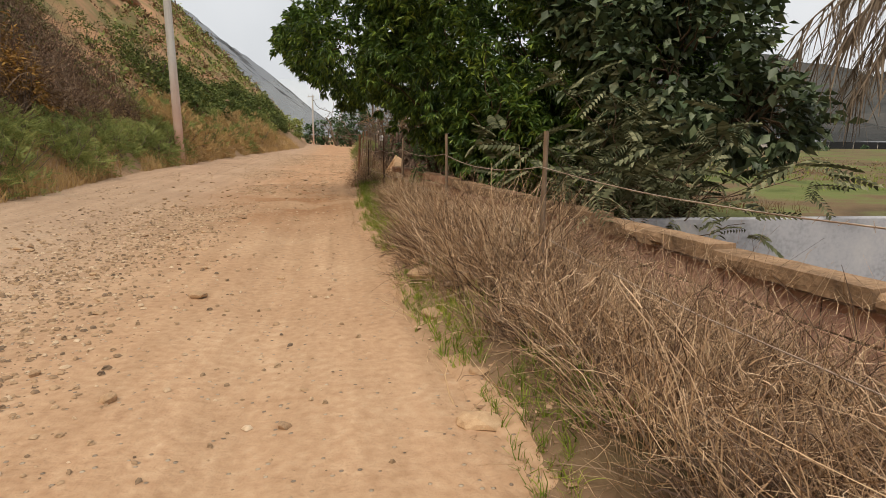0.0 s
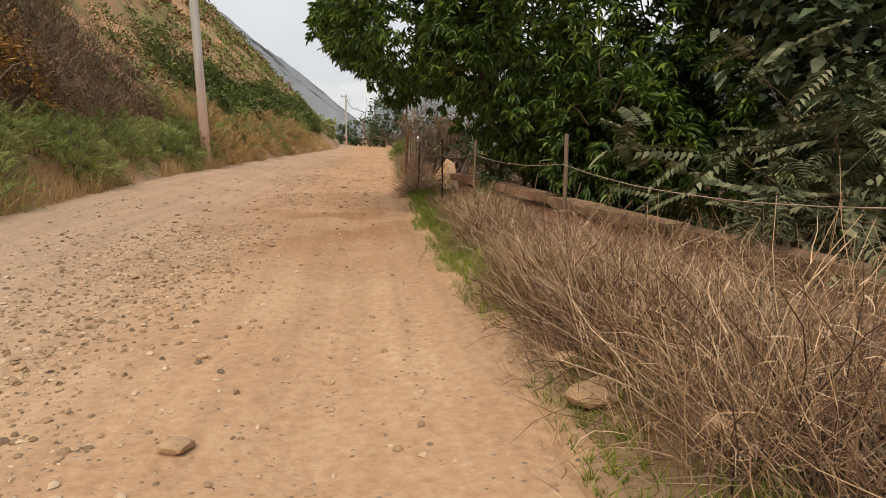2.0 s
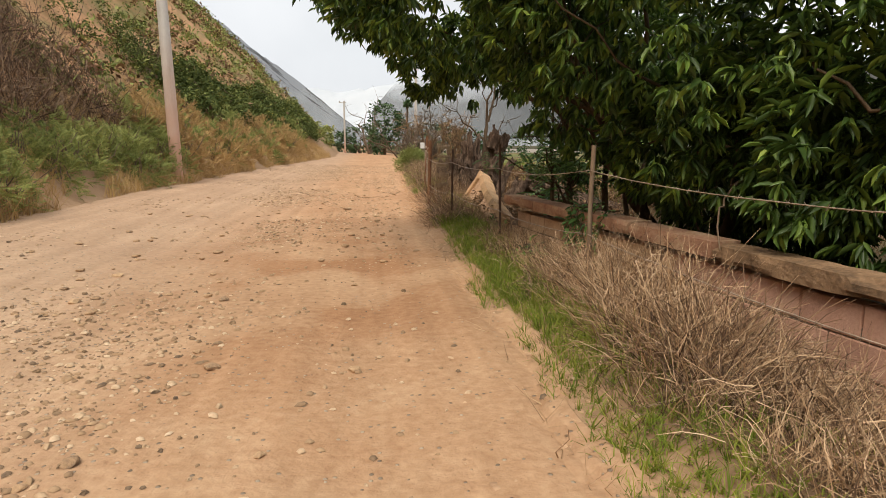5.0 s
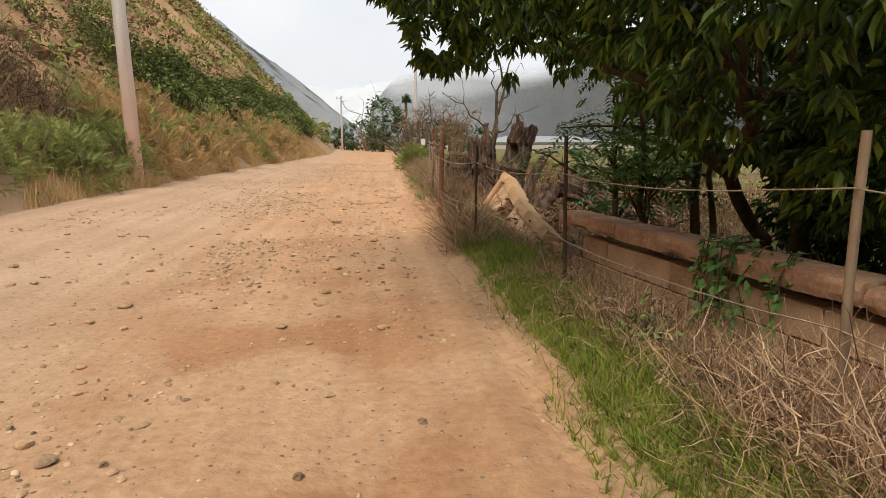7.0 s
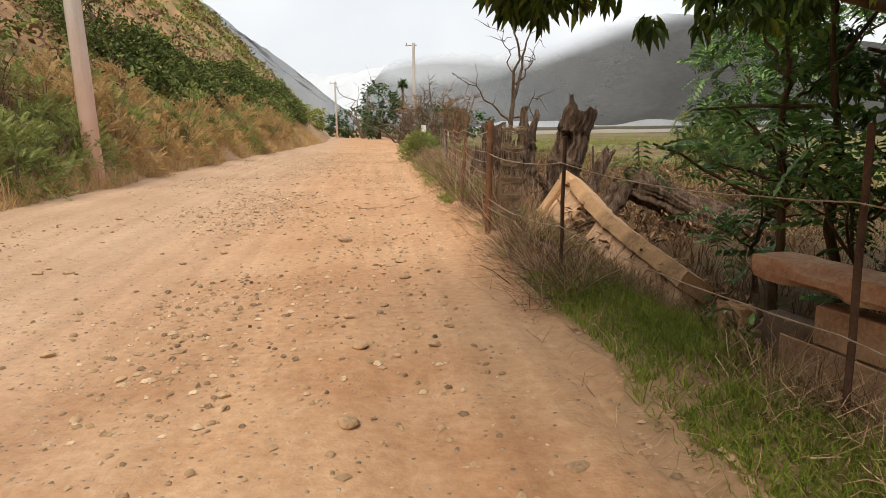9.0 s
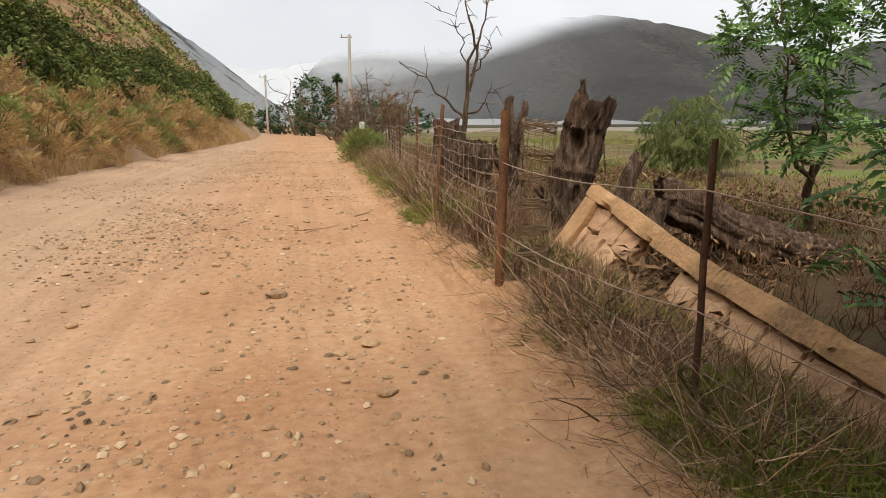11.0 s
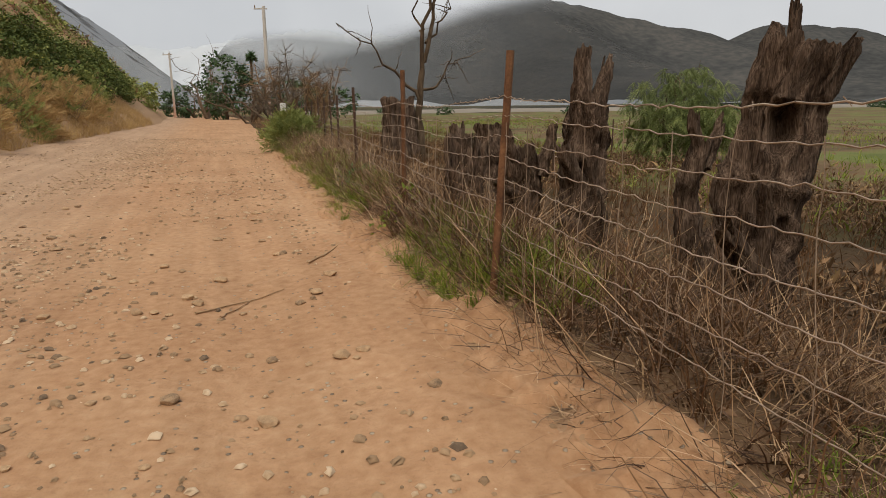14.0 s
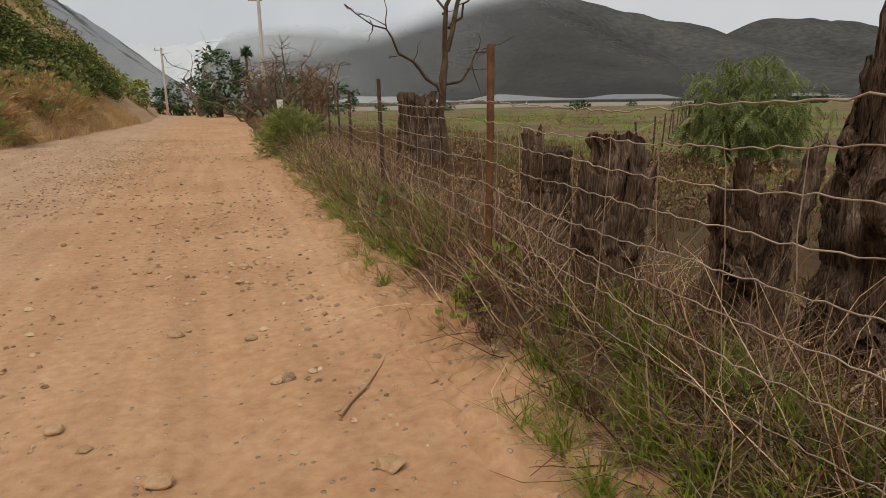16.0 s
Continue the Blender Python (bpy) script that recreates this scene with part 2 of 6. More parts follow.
def road_material():
    m = material("packed_dirt", [(0.3, (0.36, 0.212, 0.122)), (0.42, (0.45, 0.28, 0.163)), (0.55, (0.52, 0.34, 0.205)), (0.72, (0.6, 0.425, 0.275))], scale=0.5, fine=16, rough=0.95, bump=0.75, bump_scale=42, dist=0.012, fine_mix=0.5, spec=0.15)
    n, l = m.node_tree.nodes, m.node_tree.links
    bsdf = n["Principled BSDF"]
    base = bsdf.inputs["Base Color"].links[0].from_socket
    pos = n.new("ShaderNodeNewGeometry")
    sep = n.new("ShaderNodeSeparateXYZ")
    l.new(pos.outputs["Position"], sep.inputs[0])
    # grit: small stones of their own greys
    vor = n.new("ShaderNodeTexVoronoi")
    vor.inputs["Scale"].default_value = 26
    l.new(pos.outputs["Position"], vor.inputs["Vector"])
    near = n.new("ShaderNodeMapRange")
    near.inputs[1].default_value, near.inputs[2].default_value = 0.22, 0.3
    near.inputs[3].default_value, near.inputs[4].default_value = 1, 0
    l.new(vor.outputs["Distance"], near.inputs[0])
    sep2 = n.new("ShaderNodeSeparateXYZ")
    l.new(vor.outputs["Color"], sep2.inputs[0])
    side = n.new("ShaderNodeMapRange")
    side.inputs[1].default_value, side.inputs[2].default_value = -0.6, -2.2
    side.inputs[3].default_value, side.inputs[4].default_value = 0.14, 0.5
    l.new(sep.outputs[0], side.inputs[0])
    pick = n.new("ShaderNodeMath")
    pick.operation = "LESS_THAN"
    l.new(sep2.outputs[0], pick.inputs[0])
    l.new(side.outputs[0], pick.inputs[1])
    grit = n.new("ShaderNodeMath")
    grit.operation = "MULTIPLY"
    l.new(near.outputs[0], grit.inputs[0])
    l.new(pick.outputs[0], grit.inputs[1])
    stone = n.new("ShaderNodeValToRGB")
    stone.color_ramp.elements[0].color, stone.color_ramp.elements[1].color = (0.2, 0.15, 0.11, 1), (0.5, 0.4, 0.29, 1)
    l.new(sep2.outputs[1], stone.inputs[0])
    # redder earth further along, greyer gravel on the far side
    red = n.new("ShaderNodeMapRange")
    red.inputs[1].default_value, red.inputs[2].default_value = 9, 19
    red.inputs[3].default_value, red.inputs[4].default_value = 0, 0.75
    l.new(sep.outputs[1], red.inputs[0])
    tint = n.new("ShaderNodeMixRGB")
    tint.blend_type = "MULTIPLY"
    tint.inputs[2].default_value = (0.95, 0.86, 0.79, 1)
    l.new(red.outputs[0], tint.inputs[0])
    l.new(base, tint.inputs[1])
    gravel = n.new("ShaderNodeMixRGB")
    gravel.inputs[2].default_value = (0.42, 0.33, 0.25, 1)
    gm = n.new("ShaderNodeMapRange")
    gm.inputs[1].default_value, gm.inputs[2].default_value = -0.8, -3.0
    gm.inputs[3].default_value, gm.inputs[4].default_value = 0, 0.38
    l.new(sep.outputs[0], gm.inputs[0])
    l.new(gm.outputs[0], gravel.inputs[0])
    l.new(tint.outputs[0], gravel.inputs[1])
    # damp red-brown earth along one wheel track
    away = n.new("ShaderNodeMath")
    away.operation = "SUBTRACT"
    away.inputs[1].default_value = -0.5
    l.new(sep.outputs[0], away.inputs[0])
    wide = n.new("ShaderNodeMath")
    wide.operation = "ABSOLUTE"
    l.new(away.outputs[0], wide.inputs[0])
    track = n.new("ShaderNodeMapRange")
    track.interpolation_type = "SMOOTHSTEP"
    track.inputs[1].default_value, track.inputs[2].default_value = 2.4, 0.3
    l.new(wide.outputs[0], track.inputs[0])
    blot = n.new("ShaderNodeTexNoise")
    blot.inputs["Scale"].default_value, blot.inputs["Detail"].default_value = 0.7, 9
    l.new(pos.outputs["Position"], blot.inputs["Vector"])
    shape = n.new("ShaderNodeMapRange")
    shape.interpolation_type = "SMOOTHSTEP"
    shape.inputs[1].default_value, shape.inputs[2].default_value = 0.42, 0.6
    l.new(blot.outputs[0], shape.inputs[0])
    along = n.new("ShaderNodeMapRange")
    along.inputs[1].default_value, along.inputs[2].default_value = 7, 12
    along.inputs[4].default_value = 0.85
    l.new(sep.outputs[1], along.inputs[0])
    dry = n.new("ShaderNodeMapRange")
    dry.inputs[1].default_value, dry.inputs[2].default_value = 14, 19
    dry.inputs[3].default_value, dry.inputs[4].default_value = 1, 0.2
    l.new(sep.outputs[1], dry.inputs[0])
    damp = shape.outputs[0]
    for other in (track, along, dry):
        mul = n.new("ShaderNodeMath")
        mul.operation = "MULTIPLY"
        l.new(damp, mul.inputs[0])
        l.new(other.outputs[0], mul.inputs[1])
        damp = mul.outputs[0]
    stain = n.new("ShaderNodeMixRGB")
    stain.blend_type = "MULTIPLY"
    stain.inputs[2].default_value = (0.74, 0.6, 0.5, 1)
    l.new(damp, stain.inputs[0])
    l.new(gravel.outputs[0], stain.inputs[1])
    # wheel marks drawn out along the road
    pull = n.new("ShaderNodeMapping")
    pull.inputs["Scale"].default_value = (5.0, 0.22, 1.0)
    l.new(pos.outputs["Position"], pull.inputs[0])
    marks = n.new("ShaderNodeTexNoise")
    marks.inputs["Scale"].default_value, marks.inputs["Detail"].default_value = 1.0, 7
    l.new(pull.outputs[0], marks.inputs["Vector"])
    tone = n.new("ShaderNodeValToRGB")
    tone.color_ramp.elements[0].position, tone.color_ramp.elements[1].position = 0.36, 0.64
    tone.color_ramp.elements[0].color, tone.color_ramp.elements[1].color = (0.8, 0.77, 0.74, 1), (1.12, 1.12, 1.13, 1)
    l.new(marks.outputs[0], tone.inputs[0])
    ruts = n.new("ShaderNodeMixRGB")
    ruts.blend_type = "MULTIPLY"
    ruts.inputs[0].default_value = 0.45
    l.new(stain.outputs[0], ruts.inputs[1])
    l.new(tone.outputs[0], ruts.inputs[2])
    last = n.new("ShaderNodeMixRGB")
    l.new(grit.outputs[0], last.inputs[0])
    l.new(ruts.outputs[0], last.inputs[1])
    l.new(stone.outputs[0], last.inputs[2])
    l.new(last.outputs[0], bsdf.inputs["Base Color"])
    bp = n.new("ShaderNodeBump")
    bp.inputs["Strength"].default_value, bp.inputs["Distance"].default_value = 0.8, 0.012
    l.new(grit.outputs[0], bp.inputs["Height"])
    l.new(bsdf.inputs["Normal"].links[0].from_socket, bp.inputs["Normal"])
    l.new(bp.outputs[0], bsdf.inputs["Normal"])
    return m


def mountain_material(cloud_base, cloud_top):
    m = material("scrub_mountain", [(0.3, (0.043, 0.045, 0.045)), (0.5, (0.074, 0.075, 0.073)), (0.7, (0.118, 0.111, 0.1))], scale=0.014, fine=0.16, rough=1, bump=0.9, bump_scale=0.06, dist=7, spec=0, fine_mix=0.5)
    n, l = m.node_tree.nodes, m.node_tree.links
    pos = n.new("ShaderNodeNewGeometry")
    sep = n.new("ShaderNodeSeparateXYZ")
    l.new(pos.outputs["Position"], sep.inputs[0])
    no = n.new("ShaderNodeTexNoise")
    no.inputs["Scale"].default_value, no.inputs["Detail"].default_value = 0.006, 4
    l.new(pos.outputs["Position"], no.inputs["Vector"])
    up = n.new("ShaderNodeMath")
    up.operation = "MULTIPLY_ADD"
    up.inputs[1].default_value = -26
    l.new(no.outputs[0], up.inputs[0])
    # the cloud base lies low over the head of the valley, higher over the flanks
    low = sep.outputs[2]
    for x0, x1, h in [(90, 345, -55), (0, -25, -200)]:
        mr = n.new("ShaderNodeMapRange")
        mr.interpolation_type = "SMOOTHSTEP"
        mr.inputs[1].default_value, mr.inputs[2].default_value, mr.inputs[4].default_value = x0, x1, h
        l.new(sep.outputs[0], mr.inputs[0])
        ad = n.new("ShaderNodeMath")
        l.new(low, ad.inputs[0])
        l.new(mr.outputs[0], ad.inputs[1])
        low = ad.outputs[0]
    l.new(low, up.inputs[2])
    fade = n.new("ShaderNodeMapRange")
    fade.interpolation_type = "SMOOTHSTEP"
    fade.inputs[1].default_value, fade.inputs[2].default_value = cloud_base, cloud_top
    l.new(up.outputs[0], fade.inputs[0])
    # air haze put in as part transparency, thickest at the head of the valley
    valley_haze = n.new("ShaderNodeMapRange")
    valley_haze.inputs[1].default_value, valley_haze.inputs[2].default_value = 20, 380
    valley_haze.inputs[3].default_value, valley_haze.inputs[4].default_value = 0.6, 0.05
    l.new(sep.outputs[0], valley_haze.inputs[0])
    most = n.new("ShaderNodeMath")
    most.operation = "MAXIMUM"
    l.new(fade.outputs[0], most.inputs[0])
    l.new(valley_haze.outputs[0], most.inputs[1])
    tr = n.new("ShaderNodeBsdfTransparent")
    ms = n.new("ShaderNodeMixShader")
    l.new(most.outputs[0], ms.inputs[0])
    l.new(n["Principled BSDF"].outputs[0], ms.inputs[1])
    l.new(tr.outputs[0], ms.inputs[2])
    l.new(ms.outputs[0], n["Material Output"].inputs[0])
    return m


def pole_material():
    m = material("pale_pole_with_red_foot", [(0.3, (0.42, 0.385, 0.345)), (0.5, (0.56, 0.525, 0.48)), (0.7, (0.64, 0.61, 0.565))], scale=2, fine=30, rough=0.85, bump=0.4, stretch=(3, 3, 0.25))
    n, l = m.node_tree.nodes, m.node_tree.links
    bsdf = n["Principled BSDF"]
    base = bsdf.inputs["Base Color"].links[0].from_socket
    tc, sep = n.new("ShaderNodeTexCoord"), n.new("ShaderNodeSeparateXYZ")
    l.new(tc.outputs["Object"], sep.inputs[0])
    no = n.new("ShaderNodeTexNoise")
    no.inputs["Scale"].default_value = 1.5
    l.new(tc.outputs["Object"], no.inputs["Vector"])
    ad = n.new("ShaderNodeMath")
    ad.operation = "MULTIPLY_ADD"
    ad.inputs[1].default_value = -1.6
    l.new(no.outputs[0], ad.inputs[0])
    l.new(sep.outputs[2], ad.inputs[2])
    mr = n.new("ShaderNodeMapRange")
    mr.inputs[1].default_value, mr.inputs[2].default_value = 3.0, -0.3
    l.new(ad.outputs[0], mr.inputs[0])
    mx = n.new("ShaderNodeMixRGB")
    mx.inputs[2].default_value = (0.5, 0.26, 0.165, 1)
    sc = n.new("ShaderNodeMath")
    sc.operation = "MULTIPLY"
    sc.inputs[1].default_value = 0.85
    l.new(mr.outputs[0], sc.inputs[0])
    l.new(sc.outputs[0], mx.inputs[0])
    l.new(base, mx.inputs[1])
    l.new(mx.outputs[0], bsdf.inputs["Base Color"])
    return m


CLOUD_LOW, CLOUD_HIGH = 17, 46
# air haze over the far range is put into its base colour
HAZE = material("haze_coloured_far_range", [(0.3, (0.46, 0.5, 0.54)), (0.7, (0.55, 0.58, 0.61))], scale=0.004, fine=0.03, rough=1, bump=0, spec=0)
ROAD = road_material()
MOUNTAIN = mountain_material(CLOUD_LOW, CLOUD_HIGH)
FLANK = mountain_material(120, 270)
BLOCK = material("pink_concrete_block", [(0.3, (0.4, 0.222, 0.16)), (0.5, (0.56, 0.325, 0.237)), (0.7, (0.65, 0.41, 0.305))], scale=3, fine=60, rough=0.95, bump=0.4, bump_scale=70, each=0.22, dist=0.006)
TANBLOCK = material("tan_weathered_block", [(0.3, (0.3024, 0.1792, 0.1064)), (0.5, (0.5152, 0.3248, 0.196)), (0.7, (0.6272, 0.4144, 0.2576))], scale=3, fine=50, rough=0.95, bump=0.5, bump_scale=50, each=0.25, dist=0.008)
MORTAR = material("dirty_mortar", [(0.3, (0.084, 0.06, 0.048)), (0.7, (0.24, 0.168, 0.12))], scale=6, fine=50, rough=1, bump=0.6)
CAP = material("weathered_wall_coping", [(0.28, (0.152, 0.101, 0.0607)), (0.45, (0.417, 0.258, 0.132)), (0.58, (0.531, 0.325, 0.172)), (0.75, (0.607, 0.393, 0.223))], scale=3.5, fine=35, rough=0.95, bump=0.6, bump_scale=30, each=0.12)
OLDCAP = material("grey_weathered_coping", [(0.28, (0.1022, 0.0682, 0.0431)), (0.45, (0.2488, 0.156, 0.0897)), (0.6, (0.3728, 0.2387, 0.1388)), (0.78, (0.475, 0.3221, 0.1973))], scale=4.5, fine=35, rough=0.95, bump=0.7, bump_scale=26, each=0.15)
REDCAP = material("red_washed_coping", [(0.3, (0.2754, 0.1428, 0.0918)), (0.48, (0.4284, 0.2396, 0.153)), (0.58, (0.51, 0.3418, 0.2192)), (0.72, (0.612, 0.4488, 0.306))], scale=3, fine=35, rough=0.95, bump=0.6, bump_scale=30)
RENDERED = material("grey_rendered_wall", [(0.3, (0.287, 0.287, 0.31)), (0.5, (0.483, 0.483, 0.517)), (0.7, (0.575, 0.564, 0.575))], scale=1.8, fine=22, rough=0.9, bump=0.3)
RUST = material("rusted_steel", [(0.3, (0.0787, 0.0399, 0.0252)), (0.5, (0.197, 0.0969, 0.0504)), (0.7, (0.325, 0.171, 0.0882))], scale=8, fine=70, rough=0.85, bump=0.5, metal=0.25)
DARKSTEEL = material("dark_rusty_steel", [(0.3, (0.05, 0.032, 0.025)), (0.55, (0.11, 0.065, 0.045)), (0.75, (0.2, 0.12, 0.08))], scale=8, fine=70, rough=0.85, bump=0.4, metal=0.2)
GREYPOST = material("weathered_grey_post", [(0.3, (0.12, 0.0817, 0.054)), (0.55, (0.24, 0.172, 0.115)), (0.75, (0.33, 0.241, 0.166))], scale=6, fine=40, rough=0.9, bump=0.5, stretch=(1, 1, 0.2))
WIRE = material("old_galvanised_wire", [(0.3, (0.2353, 0.1664, 0.1179)), (0.6, (0.4849, 0.3874, 0.3016)), (0.8, (0.6617, 0.5668, 0.4719))], scale=5, fine=60, rough=0.6, metal=0.25, bump=0)
DEADWOOD = material("rotten_grey_brown_wood", [(0.3, (0.016, 0.0104, 0.0076)), (0.43, (0.076, 0.0496, 0.0344)), (0.55, (0.176, 0.12, 0.0864)), (0.7, (0.368, 0.272, 0.2))], scale=5, fine=34, rough=0.95, bump=1.0, stretch=(3.6, 3.6, 0.4), dist=0.05, spec=0.1, fine_mix=0.5)
BARK = material("brown_bark", [(0.3, (0.044, 0.0308, 0.0198)), (0.5, (0.11, 0.077, 0.0495)), (0.72, (0.198, 0.143, 0.0935))], scale=6, fine=30, rough=0.95, bump=0.8, stretch=(2, 2, 0.5), spec=0.1)
TWIG = material("bare_grey_twigs", [(0.3, (0.09, 0.065, 0.045)), (0.7, (0.22, 0.165, 0.115))], scale=5, fine=30, rough=0.95, bump=0.2)
POLE = pole_material()
GLOSSLEAF = material("glossy_green_leaf", [(0.2, (0.0365, 0.0709, 0.0161)), (0.5, (0.0881, 0.1588, 0.0322)), (0.72, (0.1771, 0.2738, 0.0472)), (0.9, (0.408, 0.5261, 0.0859))], scale=1.5, fine=6, rough=0.42, bump=0, island=0.6, leaf=0.26, spec=0.4)
LARGELEAF = material("dark_leathery_leaf", [(0.2, (0.032, 0.05, 0.024)), (0.5, (0.075, 0.11, 0.05)), (0.75, (0.17, 0.21, 0.105)), (0.92, (0.42, 0.42, 0.25))], scale=1, fine=6, rough=0.45, bump=0, island=0.5, leaf=0.1, spec=0.45)
PINNATE = material("dull_pinnate_leaf", [(0.2, (0.05, 0.058, 0.028)), (0.5, (0.13, 0.14, 0.068)), (0.8, (0.3, 0.3, 0.17))], scale=1.2, fine=6, rough=0.6, bump=0, island=0.6, leaf=0.12, spec=0.2)
PINNATEGREEN = material("green_pinnate_leaf", [(0.2, (0.045, 0.102, 0.03)), (0.5, (0.105, 0.21, 0.054)), (0.8, (0.27, 0.435, 0.1125))], scale=1.2, fine=6, rough=0.45, bump=0, island=0.5, leaf=0.2)
PEPPERLEAF = material("light_green_feathery_leaf", [(0.2, (0.095, 0.125, 0.04)), (0.5, (0.19, 0.235, 0.075)), (0.8, (0.35, 0.38, 0.135))], scale=1, fine=6, rough=0.6, bump=0, island=0.4, leaf=0.3)
FARLEAF = material("far_green_leaf", [(0.2, (0.028, 0.056, 0.021)), (0.5, (0.056, 0.105, 0.0364)), (0.8, (0.105, 0.161, 0.063))], scale=0.5, fine=3, rough=0.7, bump=0, island=0.4, leaf=0.15)
VINELEAF = material("dark_vine_leaf", [(0.2, (0.0435, 0.0642, 0.0212)), (0.5, (0.1015, 0.1326, 0.038)), (0.75, (0.1998, 0.2184, 0.0636)), (0.92, (0.4738, 0.39, 0.0846))], scale=0.5, fine=3, rough=0.75, bump=0, island=0.5, leaf=0.15, spec=0.1)
SAGELEAF = material("grey_green_herb", [(0.2, (0.116, 0.1509, 0.0436)), (0.5, (0.2508, 0.2885, 0.0844)), (0.8, (0.4423, 0.4376, 0.1462))], scale=0.7, fine=5, rough=0.8, bump=0, island=0.35, leaf=0.2)
BROWNSCRUB = material("brown_dry_scrub", [(0.2, (0.0751, 0.0456, 0.0273)), (0.45, (0.1824, 0.1144, 0.0648)), (0.65, (0.3224, 0.1968, 0.1056)), (0.85, (0.4296, 0.3112, 0.1368))], scale=0.5, fine=4, rough=0.95, bump=0, island=0.4, leaf=0.05)
OCHRESCRUB = material("ochre_dry_bush", [(0.2, (0.14, 0.078, 0.0234)), (0.5, (0.343, 0.187, 0.0468)), (0.8, (0.53, 0.312, 0.078))], scale=0.8, fine=5, rough=0.95, bump=0, island=0.4, leaf=0.1)
DRYGRASS = material("straw_coloured_dry_grass", [(0.2, (0.196, 0.12, 0.0699)), (0.45, (0.39, 0.255, 0.147)), (0.65, (0.571, 0.397, 0.23)), (0.88, (0.781, 0.599, 0.364))], scale=1.1, fine=6, rough=0.85, bump=0, island=0.5, leaf=0.1)
REDGRASS = material("reddish_dry_grass", [(0.2, (0.137, 0.0819, 0.046)), (0.5, (0.273, 0.171, 0.0915)), (0.8, (0.41, 0.273, 0.143))], scale=0.5, fine=4, rough=0.9, bump=0, island=0.4, leaf=0.1)
DRYBUSH = material("dry_olive_brown_bush", [(0.2, (0.2288, 0.1459, 0.0648)), (0.5, (0.4575, 0.3008, 0.1296)), (0.8, (0.6638, 0.4787, 0.2112))], scale=0.6, fine=4, rough=0.9, bump=0, island=0.25, leaf=0.15)
BROWNGRASS = material("brown_dead_grass", [(0.2, (0.0683, 0.0342, 0.0161)), (0.5, (0.146, 0.0762, 0.0345)), (0.8, (0.244, 0.133, 0.0635))], scale=0.5, fine=4, rough=0.9, bump=0, island=0.4, leaf=0.1)
GREENGRASS = material("fresh_green_grass", [(0.2, (0.095, 0.135, 0.018)), (0.5, (0.21, 0.28, 0.038)), (0.8, (0.42, 0.44, 0.075))], scale=1.5, fine=8, rough=0.7, bump=0, island=0.4, leaf=0.25)
FROND = material("dead_palm_frond", [(0.2, (0.09, 0.065, 0.045)), (0.5, (0.2, 0.15, 0.105)), (0.8, (0.32, 0.26, 0.19))], scale=2, fine=10, rough=0.9, bump=0, island=0.4, leaf=0.1)
STONE = material("tan_field_stone", [(0.2, (0.184, 0.13, 0.0882)), (0.4, (0.368, 0.24, 0.139)), (0.65, (0.529, 0.35, 0.202)), (0.85, (0.632, 0.45, 0.277))], scale=4, fine=40, rough=0.95, bump=0.5, each=0.35)
GRIT = material("grey_brown_gravel", [(0.15, (0.149, 0.105, 0.0714)), (0.35, (0.299, 0.195, 0.113)), (0.6, (0.437, 0.29, 0.168)), (0.85, (0.66, 0.5, 0.34))], scale=5, fine=40, rough=0.95, bump=0.2, island=0.6)
CLOD = material("crumbled_earth", [(0.25, (0.269, 0.165, 0.0972)), (0.5, (0.448, 0.286, 0.173)), (0.75, (0.582, 0.396, 0.248))], scale=3, fine=30, rough=1, bump=0.3, island=0.4)
BRAMBLE = material("pinkish_brown_dry_bramble", [(0.15, (0.1, 0.058, 0.032)), (0.42, (0.3, 0.18, 0.1)), (0.66, (0.55, 0.37, 0.215)), (0.9, (0.8, 0.6, 0.4))], scale=1.1, fine=6, rough=0.85, bump=0, island=0.8, leaf=0.08)
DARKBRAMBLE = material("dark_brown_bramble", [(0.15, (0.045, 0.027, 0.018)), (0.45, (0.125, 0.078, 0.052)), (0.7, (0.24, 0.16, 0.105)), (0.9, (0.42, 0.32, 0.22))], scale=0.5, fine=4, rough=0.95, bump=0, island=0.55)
OLDWIRE = material("tan_rusted_wire", [(0.3, (0.1625, 0.1125, 0.0688)), (0.6, (0.3375, 0.25, 0.1625)), (0.8, (0.475, 0.375, 0.25))], scale=5, fine=60, rough=0.8, metal=0.2, bump=0)
WHITE = material("white_painted_board", [(0.3, (0.62, 0.6, 0.57)), (0.7, (0.8, 0.79, 0.76))], scale=3, fine=30, rough=0.6, bump=0.1)
BLACKCLOTH = material("black_shade_cloth", [(0.3, (0.012, 0.012, 0.014)), (0.7, (0.03, 0.03, 0.032))], scale=0.6, fine=6, rough=0.9, bump=0.2)
SAND = material("pale_river_sand", [(0.3, (0.204, 0.174, 0.138)), (0.7, (0.3, 0.264, 0.216))], scale=0.06, fine=0.8, rough=1, bump=0.2)


